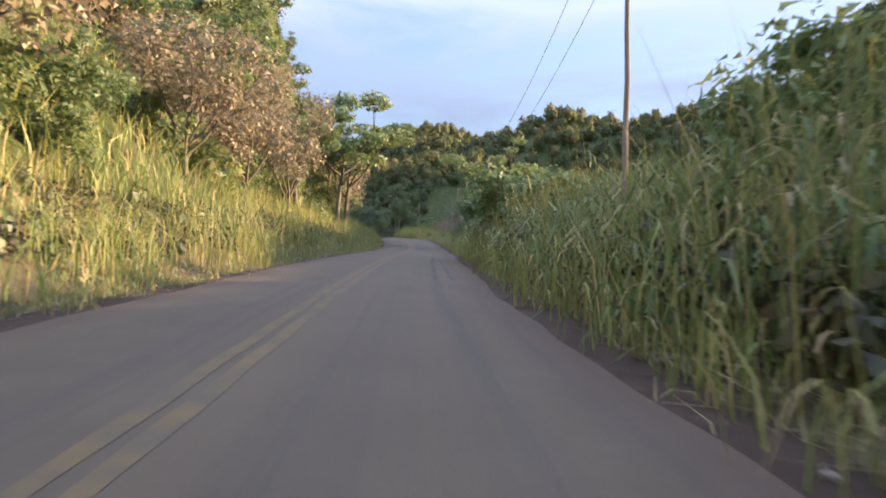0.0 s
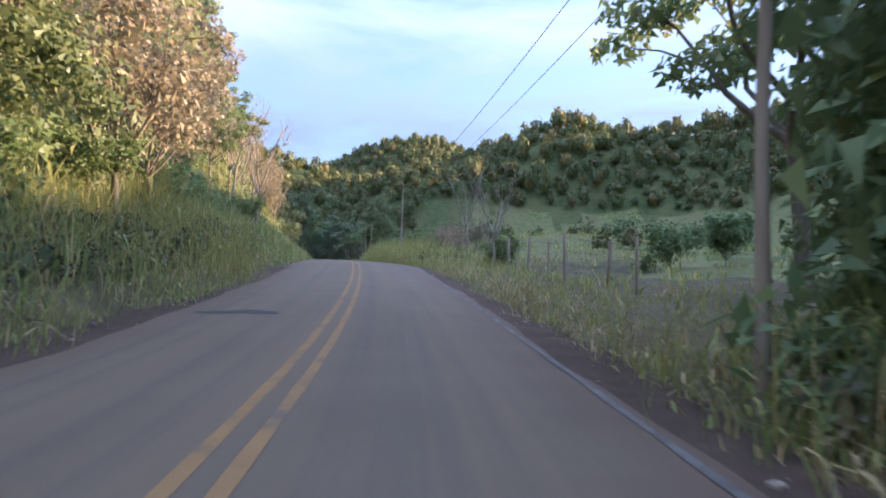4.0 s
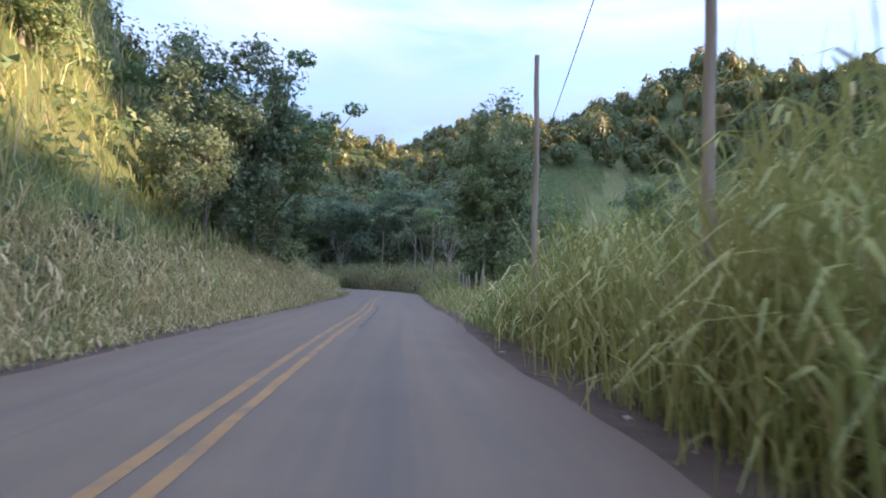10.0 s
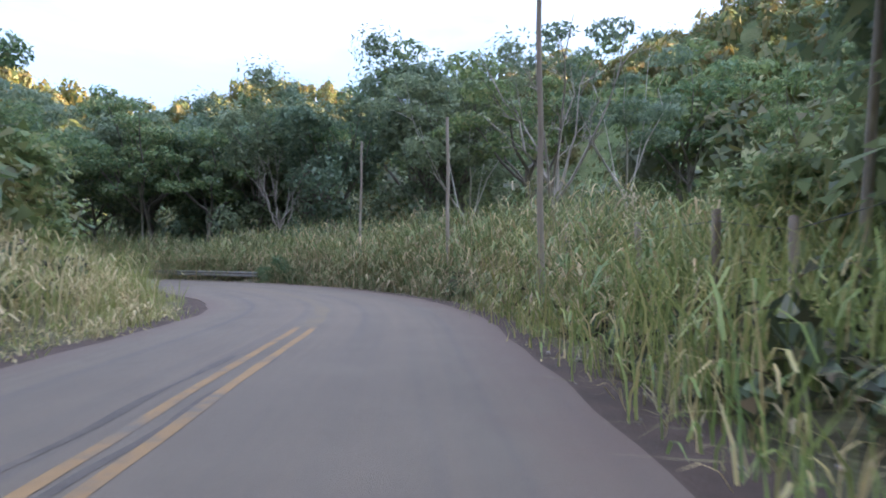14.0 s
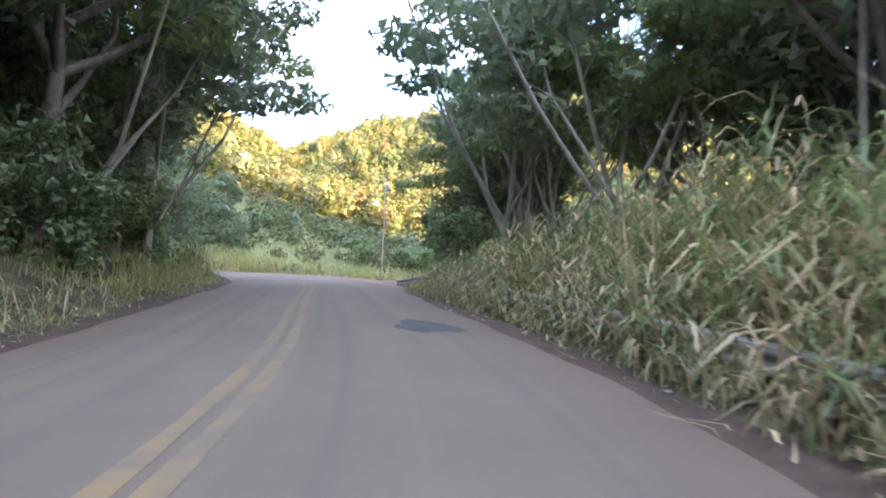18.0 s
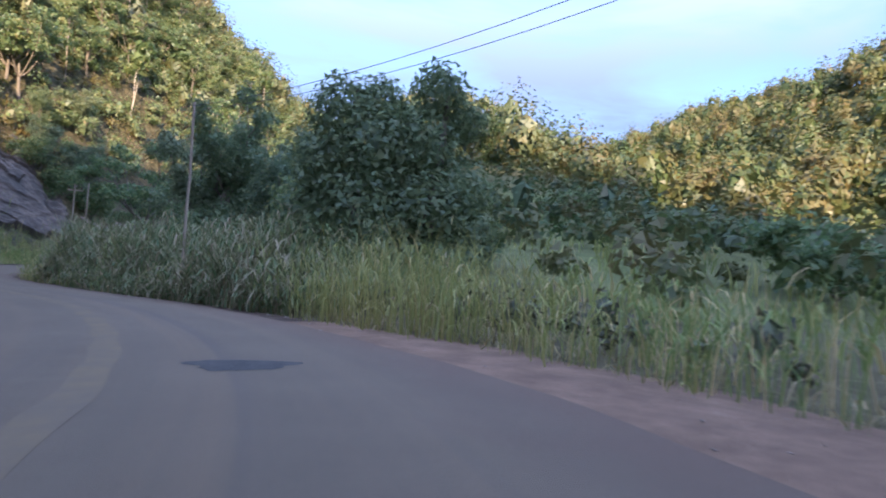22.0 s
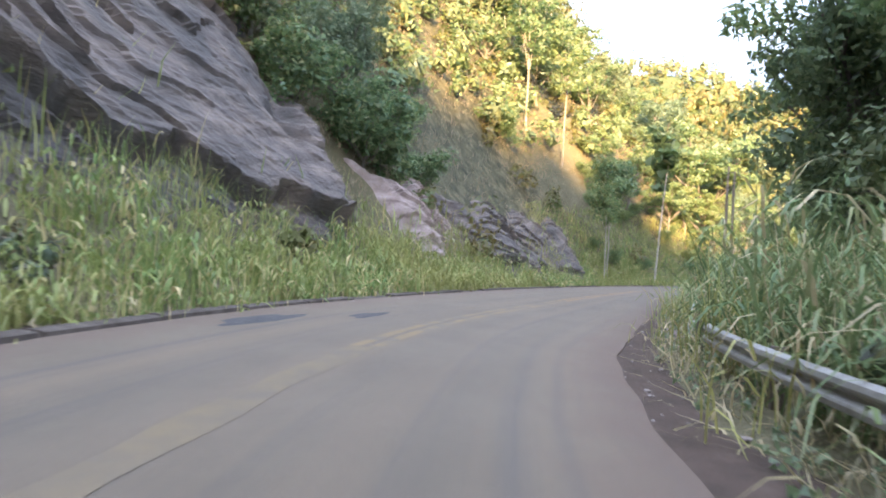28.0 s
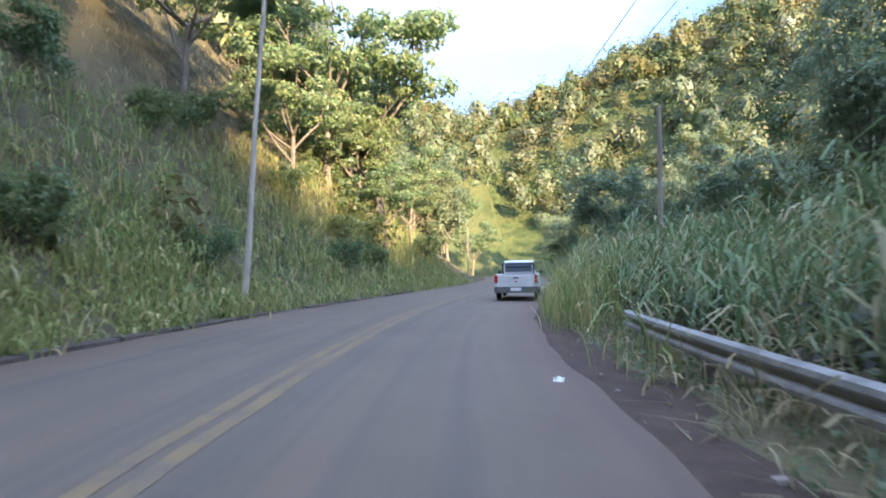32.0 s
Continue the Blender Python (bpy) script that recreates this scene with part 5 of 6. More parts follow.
for a, b in ((182, 213), (244, 262), (290, 324), (262, 290), (396, 430)):
    ribbon("centre_line", M_YELLOW_FAINT, a, b, 0.0, 0.34, 0.006, "nearly worn-away yellow centre line", "road marking", wob=0.03)
ribbon("edge_line", M_WHITE_FAINT, 22, 82, 3.15, 0.09, 0.006, "faded white edge line", "road marking", wob=0.01)


def blot(name, mat, chain, side, length, width, label, seed=0):
    """A flat patch with a ragged rim, lying on the road."""
    r = np.random.default_rng(seed)
    n = 26
    t = np.arange(n) * 2 * np.pi / n
    rad = 1 + 0.16 * np.sin(t * 3 + seed) + 0.1 * np.sin(t * 5 + seed * 2) + r.normal(0, 0.05, n)
    rings = []
    for k, lift in ((0.0, 0.014), (0.7, 0.013), (1.0, 0.004)):
        c, s = chain + np.cos(t) * rad * k * length / 2, side + np.sin(t) * rad * k * width / 2
        x, y, z = on_road(c, s)
        rings.append(np.stack([x, y, z + crown(s) + lift], 1))
    v = np.vstack(rings)
    i = np.arange(n)
    j = (i + 1) % n
    q = np.vstack([np.stack([i + k, j + k, j + k + n, i + k + n], 1) for k in (0, n)])
    return tagged(solid(name, fast_mesh(name, v, q), mat), label, "road patch", kind="structure")


PATCH = "dark asphalt repair patch with a ragged rim"
for k, (c, s, l, w, m) in enumerate(((44.6, -1.9, 0.7, 1.6, M_PATCH), (223.9, 2.3, 2.0, 1.1, M_PATCH), (252.4, 0.4, 0.9, 0.8, M_SKID), (261.4, 1.45, 0.8, 1.25, M_PATCH), (247, 2.9, 1.1, 0.6, M_SKID),
                                     (326.0, -2.6, 2.4, 0.7, M_PATCH), (328.3, -1.6, 1.6, 0.5, M_PATCH))):
    blot("asphalt_patch", m, c, s, l, w, PATCH, k + 1)
MARK = "dark curved tyre mark on the road"
for c0, c1, s0, s1, w in ((172, 178.5, -0.55, -0.35, 0.14), (172, 178.5, -0.05, 0.2, 0.14), (138, 154, 0.5, 0.45, 0.2), (204, 212, 0.5, 0.3, 0.13), (206, 212, 0.9, 0.8, 0.13),
                          (355, 362, 1.05, 0.95, 0.12), (356, 362, 2.75, 2.6, 0.14), (-12, 6, 2.1, 2.0, 0.16), (-12, 2, 2.55, 2.4, 0.12), (305, 312, 0.9, 0.7, 0.12)):
    ribbon("tyre_mark", M_SKID, c0, c1, (lambda q, a=c0, b=c1, p=s0, r=s1: np.interp(q, [a, b], [p, r])), w * 0.6, 0.005, MARK, "tyre mark", wob=0.03)

# broken concrete gutter along the foot of the cut slope
for k, c in enumerate(np.arange(284, 400, 2.4)):
    sunk = 0.05 if (k * 7) % 11 in (3, 8) else 0.0
    cc = np.array([c, c + 0.03, c + 2.34, c + 2.38])
    top = np.array([0, 1, 1, 0])
    d = 0.04 * math.sin(k * 2.1) + 3.3 - edge_l(cc)
    v, q = strip(cc, [(lambda c, e=-3.30 + d: e, -0.12), (lambda c, e=-3.32 + d: e, (0.155 - sunk) * top - 0.12), (lambda c, e=-3.46 + d: e, (0.17 - sunk) * top - 0.12), (lambda c, e=-3.62 + d: e, (0.165 - sunk) * top - 0.12), (lambda c, e=-3.66 + d: e, -0.12)])
    tagged(solid("gutter_stone", fast_mesh("gutter_stone", v, q), M_CONCRETE), "stained concrete kerb stone at the road's edge", "kerb", "kerb stones along the cut", kind="structure")


# ---- poles and wires ----
def utility_pole(chain, side, height, lean=0.0, arm=True, box_on=False, thick=0.08):
    x, y, _ = on_road(chain, side)
    x, y = float(x), float(y)
    i = int(np.argmin(np.abs(CHAIN - chain)))
    turn = math.degrees(math.atan2(AHEAD[i, 1], AHEAD[i, 0]))
    top = new("utility_pole")
    top.matrix_basis = pose(x, y, ground_height(x, y) - 0.3, lean * 0.4, lean, turn)
    tagged(top, "weathered grey wooden utility pole standing in roadside grass" + (" with a transformer" if box_on else ""), "utility pole", "roadside poles")
    z = np.linspace(0, height + 0.3, 9)
    tube("shaft", [(0.02 * math.sin(k), 0.015 * math.cos(k * 2), k) for k in z], np.linspace(thick, thick * 0.68, 9), M_POLE, top, 10)
    if arm:
        part("crossarm", box(bmesh.new(), (0.09, 1.0, 0.1), pose(0.12, 0, height - 0.15), 0.012), M_POLE, top)
        for s in (-0.4, 0.4):
            tube("insulator", [(0.12, s, height - 0.09), (0.12, s, height + 0.0), (0.12, s, height + 0.04), (0.12, s, height + 0.12)], [0.02, 0.05, 0.035, 0.045], M_CERAMIC, top, 8)
    if box_on:
        tube("transformer", [(0.0, -0.26, height - 1.0), (0.0, -0.26, height - 0.95), (0.0, -0.26, height - 0.45), (0.0, -0.26, height - 0.4)], [0.1, 0.16, 0.16, 0.07], M_STEEL, top, 12)
        part("bracket", box(bmesh.new(), (0.06, 0.3, 0.05), pose(0.0, -0.1, height - 0.7), 0.008), M_STEEL, top)
    return top.matrix_basis @ Vector((0.12, 0, height + 0.1)), top.matrix_basis


def wire(a, b, sag):
    t = np.linspace(0, 1, 15)
    p = np.outer(1 - t, np.array(a)) + np.outer(t, np.array(b))
    p[:, 2] -= sag * 4 * t * (1 - t)
    ob = tube("power_line", p, np.full(15, 0.010), M_WIRE, None, 4)
    tagged(ob, "thin dark power line sagging between poles", "power line", "power lines")


LINE_POLES = [(-13.5, 6.5, 9.0, 0, True, False), (15.8, 5.7, 6.5, -0.5, False, False), (37.9, 4.6, 6.6, 0.6, False, False), (93.4, 5.2, 7.2, -0.6, False, False),
              (128.3, 4.8, 6.6, 0.5, False, False), (135.9, 4.5, 6.6, 0.2, False, False)]
tops = [utility_pole(*p)[1] @ Vector((0.12, 0, p[2] + 0.12)) for p in LINE_POLES]
for a, b in zip(tops[:5], tops[1:5]):
    for s in (-0.4, 0.4):
        wire(a + Vector((s, 0, 0)), b + Vector((s, 0, 0)), 0.9)
wire(tops[4] + Vector((-0.6, 0, 0)), tops[4] + Vector((-1.5, 48, 1.0)), 0.8)
LATER = [(183.7, 4.76, 7.2, -0.6, False, False), (191.5, 5.2, 6.3, 0.8, False, False), (201.1, 6.9, 6.8, -4.0, False, False), (258, 11.7, 8.2, 3.0, True, True), (275.75, 4.25, 6.8, 0.6, False, False, 0.062),
         (309.2, 5.6, 6.6, 1.0, True, False), (307.6, 6.6, 6.6, 2.0, False, False), (354.1, 5.5, 7.4, 2.0, False, False), (354.9, 5.8, 7.2, 2.2, False, False), (383, 6.6, 5.2, 0.0, False, False), (436, -5.2, 5.5, 0.0, False, False)]
late = [utility_pole(*p)[1] @ Vector((0.12, 0, p[2] + 0.12)) for p in LATER]
for a, b in ((3, 4), (4, 5), (5, 7), (7, 10)):
    for s in (-0.4, 0.4):
        wire(late[a] + Vector((0, s, 0)), late[b] + Vector((0, s, 0)), 0.8)


# ---- fences ----
def post_fence(c0, c1, step, side, height, label):
    top = new("wire_fence")
    tagged(top, label, "fence")
    heads = []
    for k, c in enumerate(np.arange(c0, c1, step)):
        x, y, _ = on_road(c + 0.3 * math.sin(k * 5.0), side + 0.25 * math.sin(k * 2.3))
        z = ground_height(x, y)
        h = height * (1 + 0.12 * math.sin(k * 3.7))
        lean = Vector((0.05 * math.sin(k * 1.9), 0.05 * math.cos(k * 2.7), 1)) * h
        p0 = Vector((float(x), float(y), z - 0.25))
        p1 = Vector((float(x), float(y), z)) + lean
        r = 0.055 + 0.02 * math.sin(k * 4.1) ** 2
        tube("post", [p0, p0.lerp(p1, 0.5) + Vector((0.01, 0.012, 0)), p1 - Vector((0, 0, 0.02)), p1], [r * 1.05, r, r * 0.95, r * 0.6], M_POST, top, 7)
        heads.append((Vector((float(x), float(y), z)), lean))
    for f in (0.35, 0.62, 0.9):
        pts = [a + b * f for a, b in heads]
        tube("wire", pts, [0.006] * len(pts), M_WIRE, top, 4)


post_fence(50, 112, 3.1, 8.3, 1.7, "old barbed-wire fence of rough grey posts in long grass")
post_fence(150, 186, 2.7, 6.2, 1.75, "barbed-wire fence of weathered wooden posts beside the verge")


# ---- crash barriers ----
W_PROFILE = [(0.0, 0.0), (0.03, 0.012), (0.075, 0.03), (0.085, 0.08), (0.075, 0.105), (0.012, 0.14), (0.012, 0.17), (0.075, 0.205), (0.085, 0.23), (0.075, 0.28), (0.03, 0.298), (0.0, 0.31)]


def crash_barrier(c0, c1, side, label, lifts=((0, 0.36), (1, 0.36))):
    top = new("crash_barrier")
    tagged(top, label, "crash barrier", "crash barriers")
    edges = np.arange(c0, c1, 4.0)
    for k, c in enumerate(edges):
        lift = float(np.interp(c, *zip(*lifts)))
        cc = np.linspace(c - 0.1, min(c + 4.08, c1), 8)
        off = 0.004 * (k % 2)
        rows = []
        for d, h in W_PROFILE:
            x, y, z = on_road(cc, np.full(8, side - d - off))
            rows.append(np.stack([x, y, z + np.interp(cc, *zip(*lifts)) + h], 1))
        v = np.stack(rows, 1)
        n, m = v.shape[:2]
        i, j = np.meshgrid(np.arange(n - 1), np.arange(m - 1), indexing="ij")
        a = i * m + j
        f = np.stack([a, a + 1, a + m + 1, a + m], -1).reshape(-1, 4)
        back = v.copy()
        nrm = np.stack([np.interp(cc, CHAIN, RIGHT[:, 0]), np.interp(cc, CHAIN, RIGHT[:, 1]), np.zeros(8)], 1)
        back += nrm[:, None] * 0.006
        solid("rail", fast_mesh("rail", np.vstack([v.reshape(-1, 3), back.reshape(-1, 3)]), np.vstack([f, f[:, ::-1] + n * m]), smooth=False), M_STEEL, top)
        x, y, z = on_road(c + 0.2, side + 0.12)
        i = int(np.argmin(np.abs(CHAIN - c)))
        turn = math.degrees(math.atan2(AHEAD[i, 1], AHEAD[i, 0]))
        g = ground_height(x, y)
        part("post", box(bmesh.new(), (0.09, 0.13, float(z) + lift + 0.33 - g + 0.3), pose(float(x), float(y), (float(z) + lift + 0.33 + g - 0.3) / 2, 0, 0, turn), 0.01), M_POST_STEEL, top)


crash_barrier(206, 243.6, 4.7, "dented steel crash barrier half hidden in tall grass", ((206, 0.21), (230, 0.24), (239, 0.31), (243.6, -0.07)))
crash_barrier(279, 327, 4.8, "dull steel crash barrier with grass growing over it")
crash_barrier(329.5, 377.5, 4.75, "dull steel crash barrier beside the outer lane", ((329, 0.23), (378, 0.23)))


# ---- rock cut ----
def rock_face(c0, c1, s0, length, steep, label, seed, mat, proud=0.5, strata=1.1, slab=0.13, rim_of=1.0):
    """Layered rock lying on the bank: ledges that dip along the road, broken at their lower rims. Rows of the mesh follow the layers."""
    dip, wide = 0.6, c1 - c0
    k = 1 + dip * dip
    na, nb = int((length + dip * wide) * 9), int((wide + dip * length) * 5)
    A, B = np.meshgrid(np.linspace(0, length + dip * wide, na), np.linspace(-dip * length, wide, nb), indexing="ij")
    C, along = (B + dip * A) / k, (A - dip * B) / k
    f = C / wide
    rim = np.minimum.reduce([f * 5, (1 - f) * 5, along / length * 6 + 0.35, (1 - along / length) * 4])
    rim = np.clip(rim + 0.5 * ripple(C, along, 1.6, seed), 0, 1)
    side = -(s0 + along.clip(-1, length) * math.cos(steep))
    x, y, _ = on_road((c0 + C).ravel(), side.ravel())
    g = ground(x, y).reshape(C.shape)
    x, y = x.reshape(C.shape), y.reshape(C.shape)
    bend = 0.9 * ripple(B * 0.16, A * 0.3, 1.0, seed) + 0.16 * ripple(B * 1.3, A * 0.8, 1.0, seed + 1)
    layer = (A + bend) / strata + 0.3 * np.sin(A / strata * 1.7 + seed)
    saw = 1 - layer % 1
    broken = np.clip(0.15 + 0.95 * np.sin(np.floor(layer) * 7.3 + np.floor((B + 1.5 * bend) / 7.0 + np.floor(layer) * 0.37) * 4.1), 0.05, 1)
    fine = (A + bend * 1.2) / (strata * 0.3)
    thin = (1 - fine % 1) * (0.5 + 0.5 * np.sin(np.floor(fine) * 5.1 + np.floor((B + bend) / 6.0 + np.floor(fine) * 0.61) * 3.7))
    brow = 1.0 + slab * (wide - C) + 0.45 * ripple(C, along * 0.3, 1.1, seed + 6)      # the upper slab breaks off in an overhanging rim
    ledge = proud * 1.25 * rim_of * np.clip((along - brow) / 0.3, 0, 1)
    lump = proud * (0.25 + 0.42 * broken * saw**1.3 + 0.1 * thin) + ledge + 0.42 * ripple(C, along, 3.3, seed + 3) + 0.06 * ripple(B, A * 1.4, 0.5, seed + 4)
    lump = lump * rim - 0.6 * (1 - rim)
    i = np.clip(np.searchsorted(CHAIN, (c0 + C).ravel()), 0, len(CHAIN) - 1)
    out = RIGHT[i].reshape(*C.shape, 2)
    v = np.stack([x + out[..., 0] * lump * 0.75, y + out[..., 1] * lump * 0.75, g + lump * 0.65], -1)
    inside = (C > -0.5) & (C < wide + 0.5) & (along > -1.2) & (along < length + 0.5)
    i, j = np.meshgrid(np.arange(na - 1), np.arange(nb - 1), indexing="ij")
    ok = (inside[:-1, :-1] & inside[1:, 1:]).ravel()
    q = i * nb + j
    quads = np.stack([q, q + nb, q + nb + 1, q + 1], -1).reshape(-1, 4)[ok]
    bed = np.floor(layer[:-1, :-1]).ravel()[ok]
    ob = new("rock_outcrop")
    tagged(ob, label, "rock")
    flat = v.reshape(-1, 3)
    for k in np.unique(bed):
        mine = quads[bed == k]
        used, back = np.unique(mine, return_inverse=True)
        solid("ledge", fast_mesh("ledge", flat[used], back.reshape(-1, 4)), mat, ob)
    return ob


rock_face(318, 342, 6.9, 15, 0.75, "dark wet layered rock slab on the cut slope", 1.0, M_ROCK, 0.75, 1.5)
rock_face(343, 352, 6.9, 6.5, 0.8, "pinkish broken rock knob in dry grass", 4.0, M_ROCK_PINK, 0.55, 0.9, 0.0, 0.4)
rock_face(349, 374, 5.6, 8.0, 0.8, "low layered grey rock ledge along the foot of the bank", 7.0, M_ROCK, 0.55, 0.9, 0.05, 0.6)


def boulder(chain, side, size, label, mat, seed):
    bm = bmesh.new()
    bmesh.ops.create_icosphere(bm, subdivisions=3, radius=1)
    for vt in bm.verts:
        p = vt.co
        d = 1 + 0.35 * noise.noise(p * 1.3 + Vector((seed, 0, 0))) + 0.12 * noise.noise(p * 4 + Vector((0, seed, 0)))
        vt.co = Vector((p.x * size[0], p.y * size[1], p.z * size[2])) * d
    x, y, z = on_road(chain, side)
    ob = part("boulder", bm, mat, place=pose(float(x), float(y), max(ground_height(x, y), float(z) - 0.12) + size[2] * 0.45, 8 * seed % 20, 5, 40 * seed))
    return tagged(ob, label, "rock")


boulder(339, 4.35, (0.35, 0.28, 0.18), "grey block of stone lying under the barrier", M_CONCRETE, 1)
boulder(333, 4.3, (0.3, 0.2, 0.14), "reddish stone at the edge of the road", M_ROCK_PINK, 2)


# ---- litter and stones on the verges ----
def pebble_mesh(seed):
    bm = bmesh.new()
    bmesh.ops.create_icosphere(bm, subdivisions=1, radius=1)
    for vt in bm.verts:
        vt.co *= 1 + 0.4 * noise.noise(vt.co * 1.7 + Vector((seed, seed, 0)))
        vt.co.z *= 0.55
    me = bpy.data.meshes.new("stone")
    bm.to_mesh(me)
    bm.free()
    return me


base_v, base_f = [], []
for k in range(3):
    me = pebble_mesh(k * 3.3)
    base_v.append(np.array([p.co for p in me.vertices]))
    base_f.append(np.array([list(p.vertices) for p in me.polygons]))
    bpy.data.meshes.remove(me)
vs, fs, n = [], [], 0
for _ in range(2200):
    c = rng.uniform(-40, 400)
    s = rng.choice([-1, 1])
    s = -rng.uniform(3.2, 4.4) if s < 0 else rng.uniform(3.4, 4.6) + rng.uniform(0, 1) * float(np.interp(c, *PULL_OFF))
    x, y, z = on_road(c, s)
    k = rng.integers(3)
    r = 0.012 + 0.05 * rng.uniform() ** 3
    v = base_v[k] * r * rng.uniform(0.7, 1.4, 3) + [float(x), float(y), float(z) - 0.045 + r * 0.2]
    vs.append(v)
    fs.append(base_f[k] + n)
    n += len(v)
gravel = solid("gravel", fast_mesh("gravel", np.vstack(vs), tris=np.vstack(fs)), M_STONE)
tagged(gravel, "loose stones and crumbs along the road's edges", "gravel", kind="stuff")


def scrap(chain, side, size, mat, label, seed):
    """A crumpled scrap of litter."""
    n = 7
    t = np.linspace(-1, 1, n)
    X, Y = np.meshgrid(t * size[0], t * size[1], indexing="ij")
    Z = 0.25 * size[1] * (np.sin(X / size[0] * 4 + seed) + np.cos(Y / size[1] * 5 + seed * 2)) + 0.3 * size[1]
    i, j = np.meshgrid(np.arange(n - 1), np.arange(n - 1), indexing="ij")
    k = i * n + j
    f = np.stack([k, k + n, k + n + 1, k + 1], -1).reshape(-1, 4)
    v = np.stack([X, Y, Z], -1).reshape(-1, 3)
    v2 = v - [0, 0, 0.012]
    x, y, z = on_road(chain, side)
    tagged(solid("litter", fast_mesh("litter", np.vstack([v, v2]), np.vstack([f, f[:, ::-1] + n * n])), mat, place=pose(float(x), float(y), float(z) - 0.02, 0, 0, seed * 50)), label, "litter")


scrap(82.5, -4.0, (0.22, 0.14), M_WHITE, "crumpled white plastic bag on the verge", 1)
scrap(318, 3.2, (0.12, 0.06), M_WHITE, "flattened white scrap of paper on the asphalt", 2)
scrap(373.5, 3.1, (0.12, 0.06), M_WHITE, "flattened white scrap of paper on the asphalt", 3)
scrap(252, 6.8, (0.25, 0.05), M_DIRT, "brown piece of bark on the dirt verge", 4)
scrap(30.0, 3.7, (0.28, 0.10), M_PATCH, "dark strip of torn tyre on the verge", 5)

# ---- the pickup ahead ----
def loft(rings):
    """Skin through rings of equal length, closed at both ends."""
    bm = bmesh.new()
    rows = [[bm.verts.new(p) for p in r] for r in rings]
    n = len(rows[0])
    for a, b in zip(rows, rows[1:]):
        for k in range(n):
            bm.faces.new((a[k], a[(k + 1) % n], b[(k + 1) % n], b[k]))
    bm.faces.new(rows[0][::-1])
    bm.faces.new(rows[-1])
    bmesh.ops.recalc_face_normals(bm, faces=bm.faces)
    return bm


def section(x, half, low, high, shoulder=0.06, tuck=0.05):
    """Outline of the body across the car at x, from the lower left round."""
    return [(x, -half + tuck, low), (x, -half, low + 0.12), (x, -half, high - shoulder * 2), (x, -half + shoulder, high), (x, half - shoulder, high),
            (x, half, high - shoulder * 2), (x, half, low + 0.12), (x, half - tuck, low)]


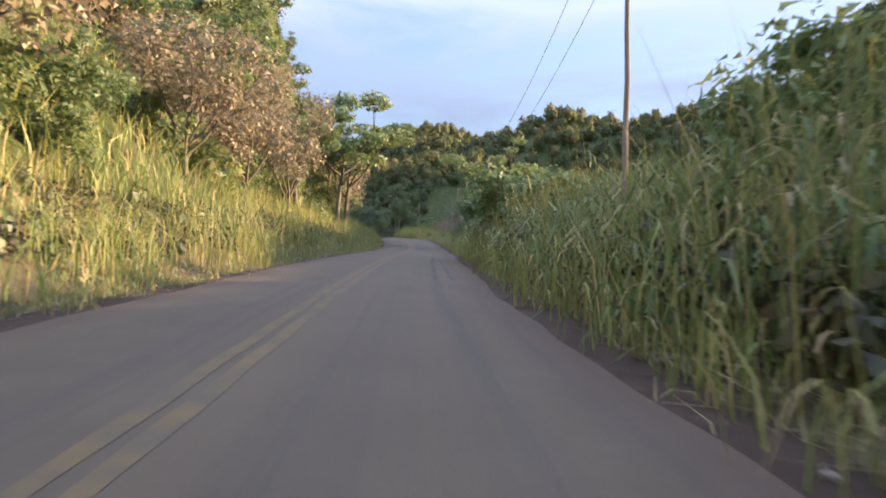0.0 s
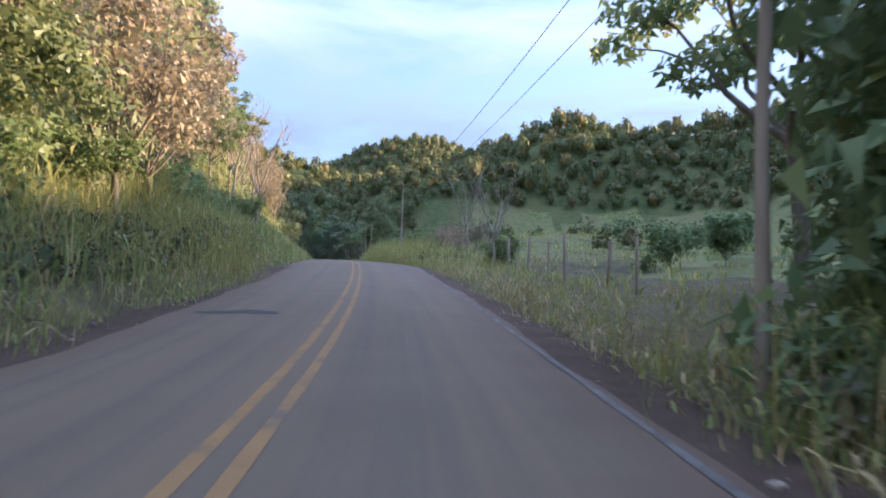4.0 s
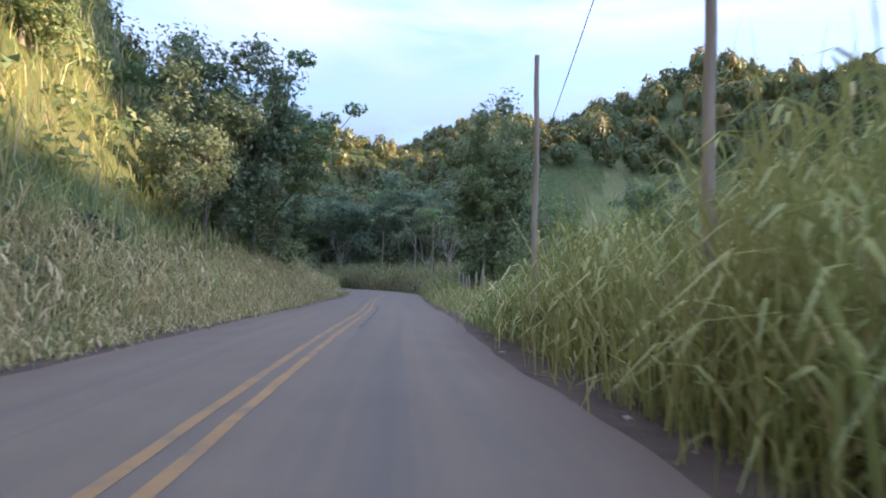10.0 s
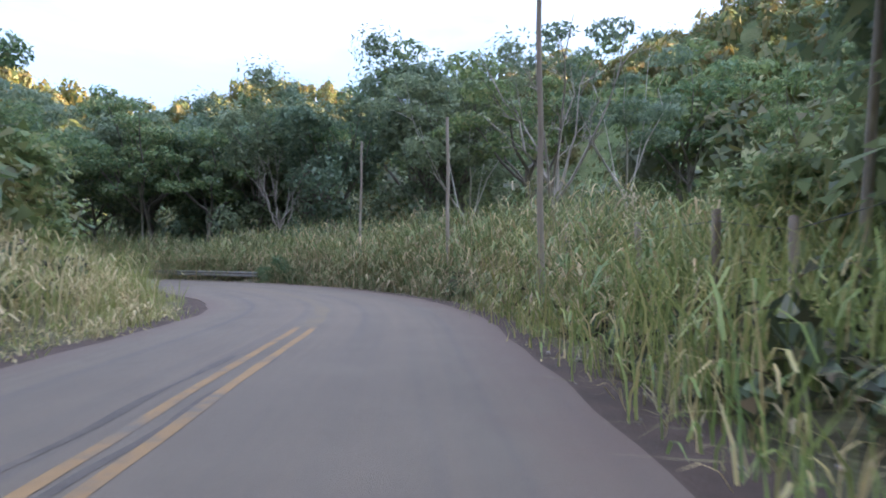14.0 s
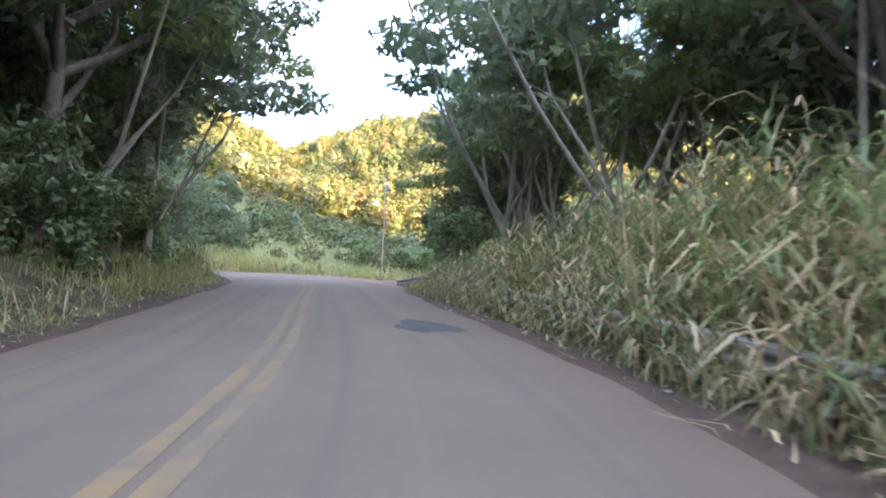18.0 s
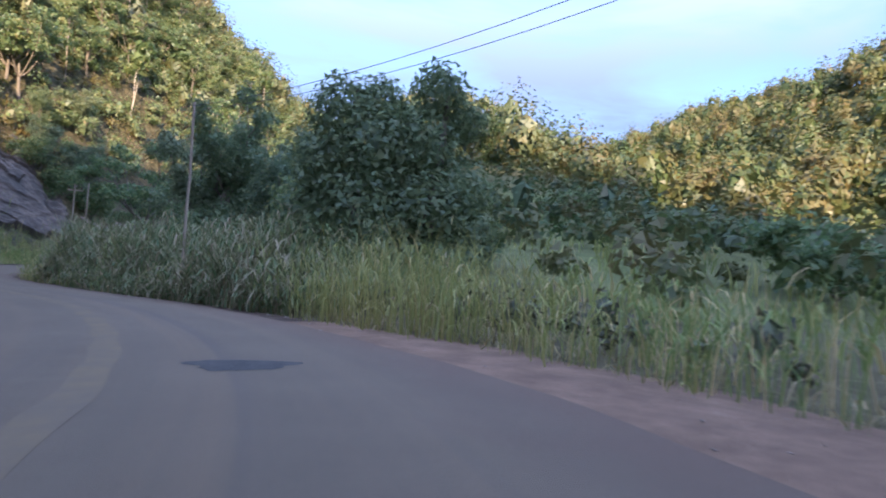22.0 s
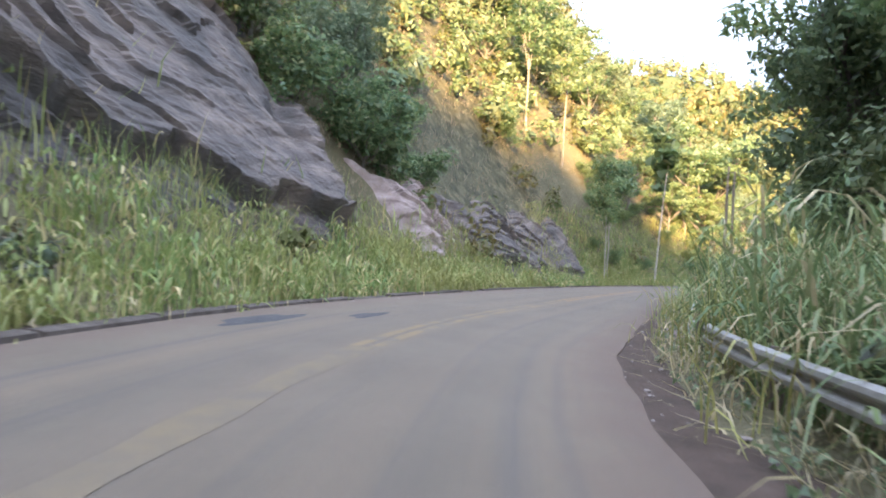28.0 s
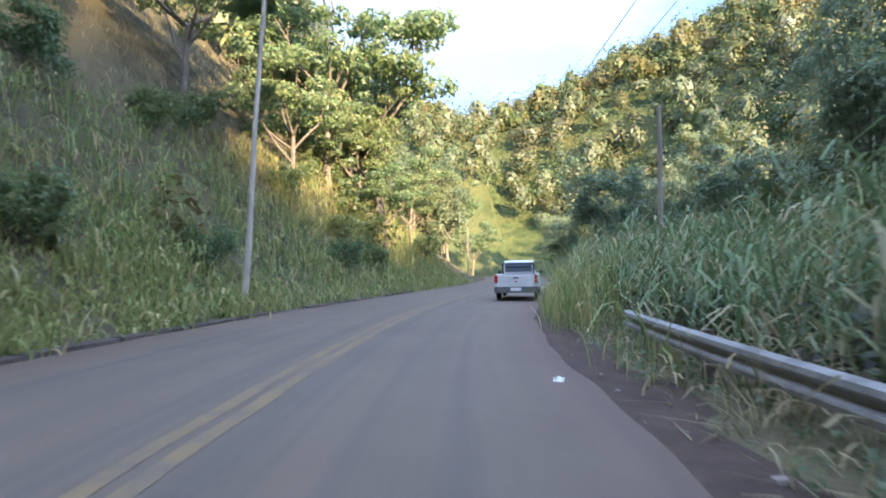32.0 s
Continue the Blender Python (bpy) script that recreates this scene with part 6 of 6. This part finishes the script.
def pickup(chain, side):
    x, y, z = (float(q) for q in on_road(chain, side))
    i = int(np.argmin(np.abs(CHAIN - chain)))
    turn = math.degrees(math.atan2(AHEAD[i, 1], AHEAD[i, 0]))
    car = new("pickup_truck")
    car.matrix_basis = pose(x, y, z + 0.035, 0, 0, turn)
    tagged(car, "small white pickup truck with dark rear bumper standing in the lane", "pickup truck")
    # x runs forwards, the tail is at x = 0
    part("cab_body", loft([section(1.75, 0.81, 0.32, 0.95), section(2.2, 0.82, 0.28, 0.96), section(3.2, 0.82, 0.28, 0.97), section(3.9, 0.79, 0.3, 0.88), section(4.35, 0.68, 0.34, 0.72)]), M_CAR_WHITE, car)
    part("roof", loft([[(1.72, -0.62, 0.98), (1.72, 0.62, 0.98), (1.86, 0.56, 1.44), (1.86, -0.56, 1.44)], [(1.95, -0.66, 1.0), (1.95, 0.66, 1.0), (2.0, 0.57, 1.5), (2.0, -0.57, 1.5)],
                       [(2.75, -0.66, 1.0), (2.75, 0.66, 1.0), (2.7, 0.56, 1.5), (2.7, -0.56, 1.5)], [(3.3, -0.64, 0.97), (3.3, 0.64, 0.97), (2.98, 0.52, 1.42), (2.98, -0.52, 1.42)]]), M_CAR_WHITE, car)
    part("rear_window", box(bmesh.new(), (0.02, 1.08, 0.34), pose(1.775, 0, 1.21, 0, 17, 0), 0.008), M_CAR_GLASS, car, "dark tinted rear window")
    for s in (-1, 1):
        part("side_window", box(bmesh.new(), (0.85, 0.02, 0.33), pose(2.35, s * 0.625, 1.22, s * 11, 0, 0), 0.008), M_CAR_GLASS, car, "dark tinted side window")
        part("bed_side", loft([[(0.02, s * 0.74, 0.42), (0.02, s * 0.81, 0.5), (0.02, s * 0.81, 0.93), (0.02, s * 0.76, 0.97), (0.02, s * 0.70, 0.95), (0.02, s * 0.70, 0.45)],
                               [(1.8, s * 0.74, 0.34), (1.8, s * 0.82, 0.42), (1.8, s * 0.82, 0.93), (1.8, s * 0.77, 0.97), (1.8, s * 0.70, 0.95), (1.8, s * 0.70, 0.45)]]), M_CAR_WHITE, car)
        part("tail_light", box(bmesh.new(), (0.05, 0.13, 0.3), pose(0.0, s * 0.735, 0.8), 0.015), M_TAIL_LIGHT, car, "red tail light")
        part("mirror", box(bmesh.new(), (0.1, 0.16, 0.12), pose(3.0, s * 0.86, 1.02), 0.03), M_PLASTIC, car, "black door mirror")
        part("roll_bar_leg", box(bmesh.new(), (0.05, 0.05, 0.42), pose(1.5, s * 0.6, 1.16, 0, -12, 0), 0.012), M_PLASTIC, car)
    part("roll_bar", box(bmesh.new(), (0.05, 1.24, 0.05), pose(1.545, 0, 1.37), 0.012), M_PLASTIC, car, "black tubular roll bar behind the cab")
    part("bed_floor", box(bmesh.new(), (1.74, 1.4, 0.04), pose(0.92, 0, 0.52)), M_PLASTIC, car)
    gate = part("tailgate", box(bmesh.new(), (0.05, 1.38, 0.46), pose(0.0, 0, 0.73), 0.018), M_CAR_WHITE, car)
    part("handle", box(bmesh.new(), (0.03, 0.2, 0.05), pose(-0.03, 0, 0.84), 0.01), M_PLASTIC, gate, "black tailgate handle")
    part("emblem", box(bmesh.new(), (0.012, 0.09, 0.05), pose(-0.03, 0, 0.7), 0.004), M_TAIL_LIGHT, gate, "small red emblem")
    part("rear_bumper", loft([[(-0.1, -0.74, 0.3), (-0.1, -0.74, 0.5), (-0.1, 0.74, 0.5), (-0.1, 0.74, 0.3)], [(0.0, -0.81, 0.28), (0.0, -0.81, 0.52), (0.0, 0.81, 0.52), (0.0, 0.81, 0.28)],
                              [(0.2, -0.8, 0.3), (0.2, -0.8, 0.5), (0.2, 0.8, 0.5), (0.2, 0.8, 0.3)]]), M_BUMPER, car, "grey plastic rear bumper")
    part("number_plate", box(bmesh.new(), (0.012, 0.4, 0.12), pose(-0.108, 0, 0.42), 0.003), M_WHITE, car, "pale blank number plate")
    for wx in (0.78, 3.5):
        for s in (-1, 1):
            t = np.linspace(0, 2 * np.pi, 25)[:-1]
            prof = [(0.19, 0.07), (0.28, 0.085), (0.295, 0.06), (0.3, 0.0), (0.295, -0.06), (0.28, -0.085), (0.19, -0.07)]
            wheel = new("wheel")
            wheel.parent = car
            rings = [[(wx + r * math.cos(a), s * 0.71 + w, 0.295 + r * math.sin(a)) for a in t] for r, w in prof]
            v = np.array(rings).reshape(-1, 3)
            p, k = np.meshgrid(np.arange(len(prof)), np.arange(24), indexing="ij")
            nxt = (p + 1) % len(prof)
            q = np.stack([p * 24 + k, p * 24 + (k + 1) % 24, nxt * 24 + (k + 1) % 24, nxt * 24 + k], -1).reshape(-1, 4)
            solid("tyre", fast_mesh("tyre", v, q, smooth=True), M_TYRE, wheel)
            bm = bmesh.new()
            bmesh.ops.create_cone(bm, cap_ends=True, segments=20, radius1=0.19, radius2=0.19, depth=0.1, matrix=pose(wx, s * 0.71, 0.295, 90, 0, 0))
            part("rim", bm, M_STEEL, wheel)
    part("underbody", box(bmesh.new(), (3.6, 1.1, 0.14), pose(2.1, 0, 0.34), 0.02), M_PLASTIC, car)


pickup(390.5, 2.6)


# the patterns that the trees were copied from are taken away again
for ob in [*KINDS.values(), *LITE.values()]:
    for o in (*ob.children_recursive, ob):
        bpy.data.objects.remove(o)
